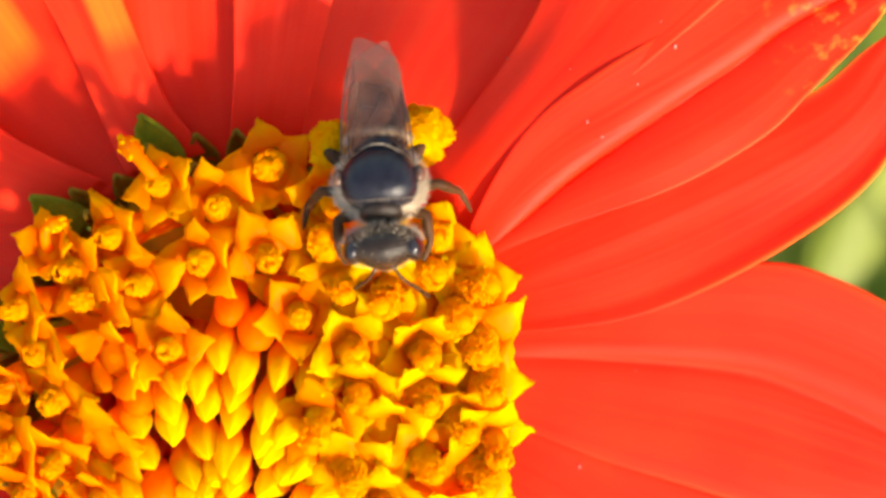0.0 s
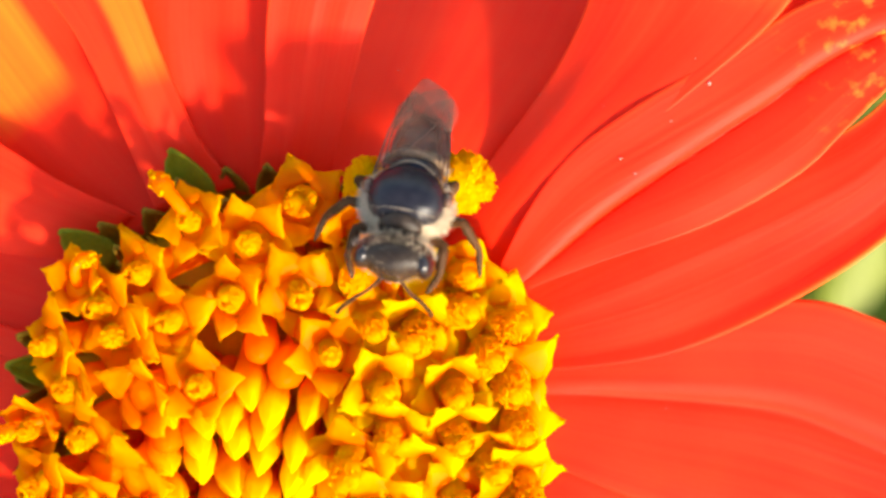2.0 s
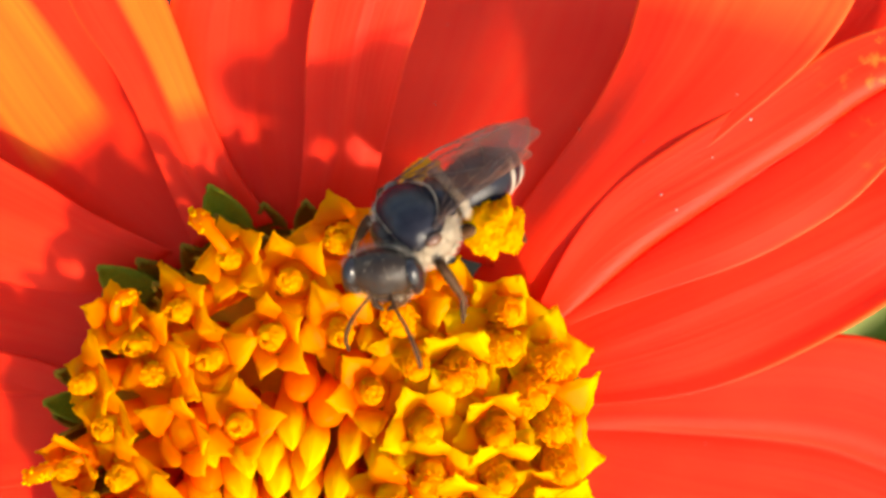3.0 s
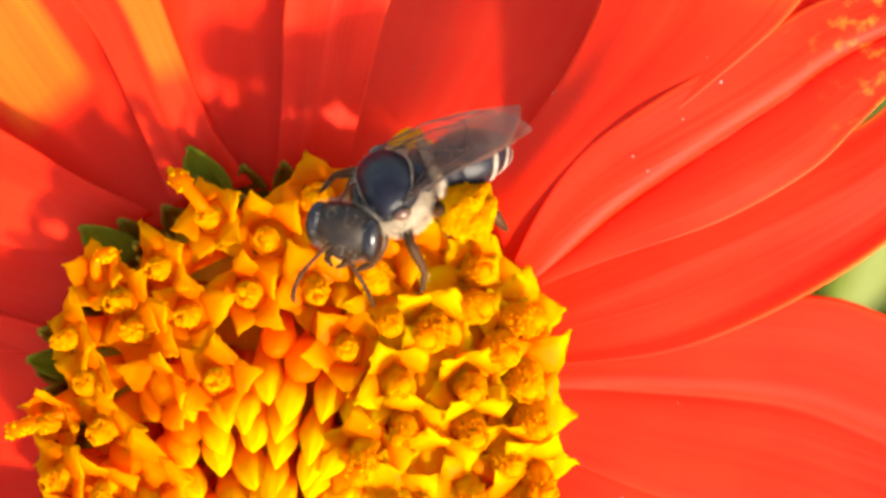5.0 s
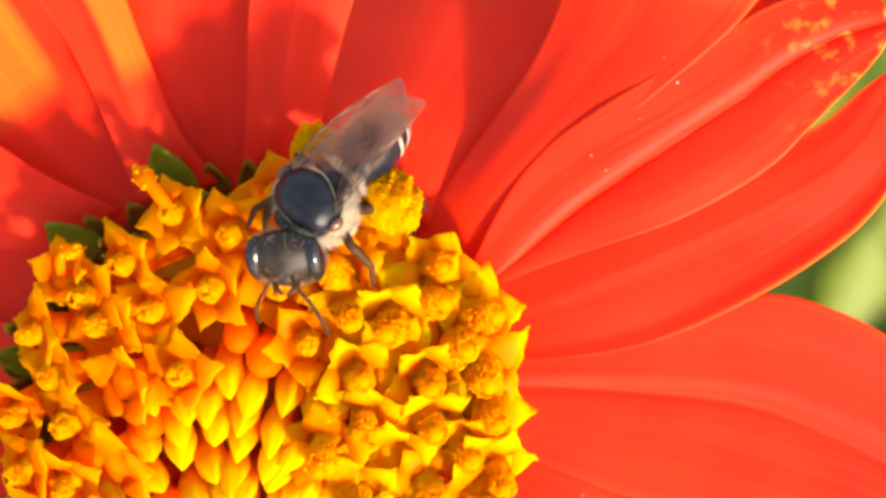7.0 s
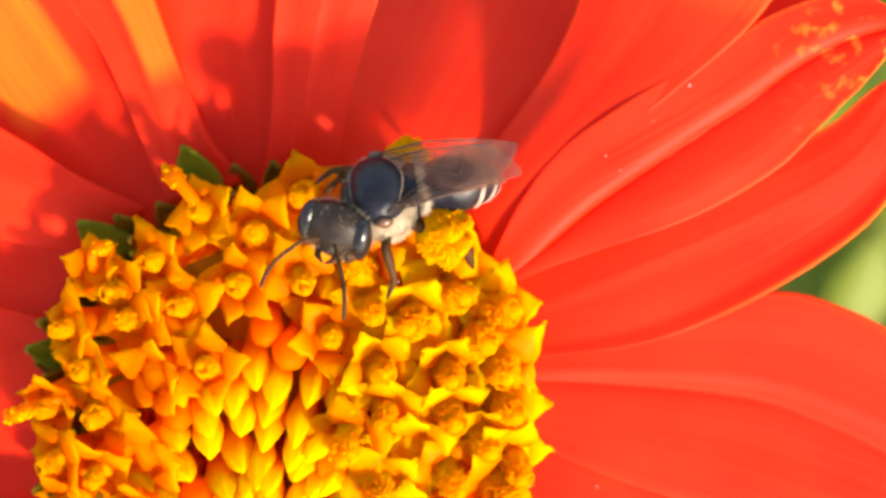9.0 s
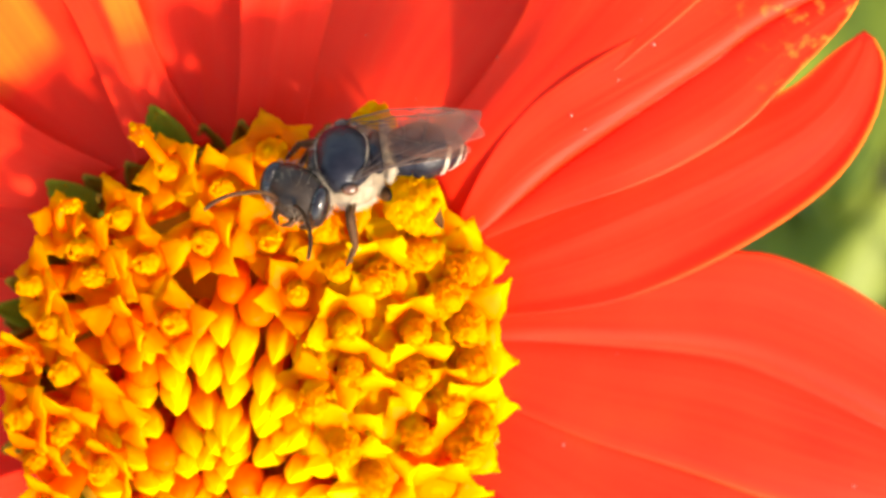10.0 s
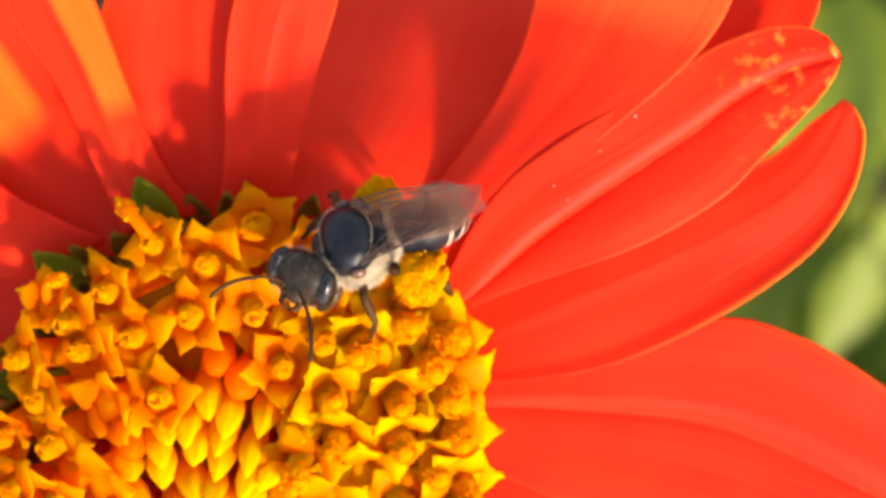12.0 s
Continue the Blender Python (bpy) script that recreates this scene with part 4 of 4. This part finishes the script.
def leg(s, joints, radii, load):
    """Origin at the hip. joints: hip, knee, ankle, claw in mm for the left side."""
    pts = [Vector((x, y * s, z)) for x, y, z in joints]
    bm = bmesh.new()
    line, rad = [], []
    for (a, b), (ra, rb) in zip(zip(pts, pts[1:]), zip(radii, radii[1:])):
        for q in range(5):
            line.append(a.lerp(b, q / 5) * BMM)
            rad.append((ra + (rb - ra) * q / 5) * (1 + 0.25 * math.sin(math.pi * q / 5)) * BMM)
    tube(bm, line + [pts[-1] * BMM], rad + [radii[-1] * 0.6 * BMM], 10)
    ob = part("leg", bm, LEG, bee, "jointed dark brown leg")
    roots = []
    rng = random.Random(3)
    for k in range(60):
        p = line[rng.randrange(2, len(line))] / BMM
        d = Vector([rng.gauss(0, 1) for _ in range(3)]).normalized()
        roots.append((p + d * 0.1, d))
    fur("leg_hair", ob, roots, 0.20, 0.007, "sparse pale leg hair", 12)
    if load:
        rng = random.Random(20 + s)
        knee, ankle = pts[1], pts[2]
        fat = 1.12 if s > 0 else 0.82

        def girth(q, d):
            lumps = 0.34 * noise.noise(d * 1.6 + Vector((s * 3.0, q * 2.5, 0))) + 0.20 * noise.noise(d * 3.6 + Vector((0, q * 6.0, s)))
            return fat * math.sin(math.pi * (0.17 + q * 0.68)) ** 0.8 * (1 + lumps)
        axis = (ankle - knee).normalized()
        side = axis.orthogonal().normalized()
        other = axis.cross(side)
        verts, faces, sides, rings = [], [], 44, 40
        for i in range(rings + 1):
            q = i / rings
            for k in range(sides):
                d = side * math.cos(2 * math.pi * k / sides) + other * math.sin(2 * math.pi * k / sides)
                fine = 1 + 0.07 * noise.noise(d * 9 + Vector((q * 16, s, 0))) + 0.05 * noise.noise(d * 22 + Vector((q * 38, 0, s)))
                close = math.sqrt(max(0.0, 1 - (2 * q - 1) ** 6))
                verts.append((knee.lerp(ankle, q * 1.16 - 0.08) + d * girth(q, d) * fine * close) * BMM)
        for i in range(rings):
            for k in range(sides):
                n = (k + 1) % sides
                faces.append((i * sides + k, i * sides + n, (i + 1) * sides + n, (i + 1) * sides + k))
        made = []
        for k in range(2600):
            q = rng.uniform(0.03, 0.97)
            a = rng.uniform(0, 2 * math.pi)
            d = side * math.cos(a) + other * math.sin(a)
            close = math.sqrt(max(0.0, 1 - (2 * q - 1) ** 6))
            made.append(((knee.lerp(ankle, q * 1.16 - 0.08) + d * girth(q, d) * rng.uniform(0.98, 1.10) * close) * BMM, rng.uniform(0.02, 0.055) * BMM))
        grains(made, 6, 4, verts, faces)
        tagged(shared("pollen_load", raw_mesh("pollen_load", verts, faces, POLLEN), ob, Matrix()), label="thick clump of bright yellow pollen")
    return ob


legs, HIPS = [], []
for s in (1, -1):
    for hip, joints, radii, load in (((0.75, 0.75, -0.85), ((0, 0, 0), (0.35, 0.85, -0.05), (0.95, 0.95, -0.95), (1.5, 0.65, -1.45)), (0.16, 0.2, 0.13, 0.08), False),
                                     ((-0.1, 0.9, -0.9), ((0, 0, 0), (0.25, 1.25, 0.45), (0.1, 2.0, -0.75), (0.5, 2.3, -1.75)), (0.15, 0.18, 0.12, 0.06), False),
                                     ((-0.8, 0.85, -0.8), ((0, 0, 0), (-0.5, 0.85, 0.45), (-1.95, 1.3, -0.5), (-2.2, 1.8, -1.9)) if s > 0 else ((0, 0, 0), (-0.3, 1.2, 0.4), (-1.65, 1.75, -0.6), (-1.9, 2.2, -1.9)), (0.18, 0.26, 0.26, 0.1), True)):
        legs.append(leg(s, joints, radii, load))
        HIPS.append((hip[0], hip[1] * s, hip[2]))


def motions():
    # seconds, x, y, z (mm), heading, pitch (nose down), roll (left side up), then the head's turn and nod on the neck
    rows = [
        (0, 6.77, 10.19, 7.6, -87, -30, 0, 0, 32), (0.5, 7.92, 12.2, 7.5, -80, -52, -4, -6, 50), (1, 8.5, 12.4, 7.5, -52, -42, -42, -36, 40), (1.5, 7.9, 12.1, 7.5, -72, -50, -12, -14, 48),
        (2, 6.55, 11, 7.6, -104, -46, 4, 1, 46), (2.5, 5.6, 11.5, 7.6, -125, -32, 14, 16, 30), (3, 5.0, 11.8, 7.6, -150, -14, 34, 52, 4), (3.5, 6.4, 11.8, 7.8, -166, -4, 58, 34, 0),
        (3.7, 6.4, 11.9, 7.8, -168, -4, 57, 36, -4), (5.3, 5.1, 11.0, 7.6, -159, -4, 26, 54, -26), (5.5, 5.25, 10.8, 7.6, -158, -4, 24, 58, -28), (6, 3.85, 10.9, 7.7, -143, -6, 20, 48, -30),
        (6.5, 4.25, 11.2, 7.7, -142, -6, 18, 46, -32), (7, 3.56, 10.62, 7.7, -137, -6, 18, 44, -34), (7.5, 3.8, 10.95, 7.7, -135, -6, 16, 50, -38), (9.5, 5.75, 10.65, 7.6, -179, -2, 28, 60, -22),
        (10, 5.6, 10.3, 7.6, -172, -2, 26, 50, -26), (10.5, 5.75, 10.6, 7.6, -175, -2, 26, 48, -22), (11, 5.88, 10.68, 7.6, -175, -2, 26, 33, -24), (11.5, 5.62, 10.12, 7.6, -172, -2, 24, 39, -30),
        (12, 6.6, 10.1, 7.6, -167, -2, 22, 46, -32)]
    walk(bee, [(t, pose(x * MM, y * MM, z * MM, roll, pitch, yaw)) for t, x, y, z, yaw, pitch, roll, _, _ in rows])
    walk(head, [(t, pose(1.15 * BMM, 0, -0.12 * BMM, 0, 0, turn) @ pose(0.70 * BMM, 0, 0, 0, nod, 0)) for t, *_, turn, nod in rows])
    # feelers sweep, wings quiver, legs shuffle
    for k, ob in enumerate(antennae):
        s = 1 - 2 * k
        walk(ob, [(t, pose(1.40 * BMM, 0.24 * s * BMM, -0.3 * BMM, 12 * math.sin(2.2 * t + k), float(np.interp(t, (4, 5.3, 8, 9.5), (52, 84, 80, 8))) + 12 * math.sin(1.7 * t + 1.4 * k), s * float(np.interp(t, (8, 9.5), (4, 20))) + 9 * math.sin(1.3 * t + 2 * k))) for t in (i * 0.5 for i in range(25))])
    for k, ob in enumerate(wings):
        x, y, z, rx, ry, rz = WING_REST[k]
        walk(ob, [(t, pose(x * BMM, y * BMM, z * BMM, rx, ry + 2.0 * math.sin(9 * t + k), rz + 1.5 * math.sin(7 * t + 2 * k))) for t in (i * 0.25 for i in range(49))])
    # how far the hind legs with their loads are drawn back (left) and forward (right)
    left_back = ((0, 15), (2.0, 15), (3.0, 20), (3.7, 26), (5.3, 18), (6.5, 6), (7.5, 2), (9.5, 16), (12.0, 14))
    right_forward = ((0, -22), (2.0, -18), (3.0, 8), (3.7, 20), (5.3, 20), (6.5, 16), (7.5, 14), (9.5, 26), (12.0, 24))
    for k, ob in enumerate(legs):
        x, y, z = HIPS[k]
        rows = []
        for t in (i * 0.5 for i in range(25)):
            swing, tuck = 0.0, 0.0
            if k == 4:                  # the right middle leg is held up beside the head
                lifted = float(np.interp(t, (4.0, 5.0, 10.5, 12.0), (0, 1, 1, 0.2)))
                swing, tuck = 62 * lifted, -22 * lifted
            if k == 5:
                tuck = float(np.interp(t, (0.0, 1.0, 5.0), (8, 15, 30)))
            if k % 3 == 2:
                swing = float(np.interp(t, *zip(*(left_back if k < 3 else right_forward))))
            rows.append((t, pose(x * BMM, y * BMM, z * BMM, tuck + 4 * math.sin(1.9 * t + 2 * k), 4 * math.sin(2.3 * t + k), swing + 4 * math.sin(1.6 * t + 1.1 * k))))
        walk(ob, rows)


motions()
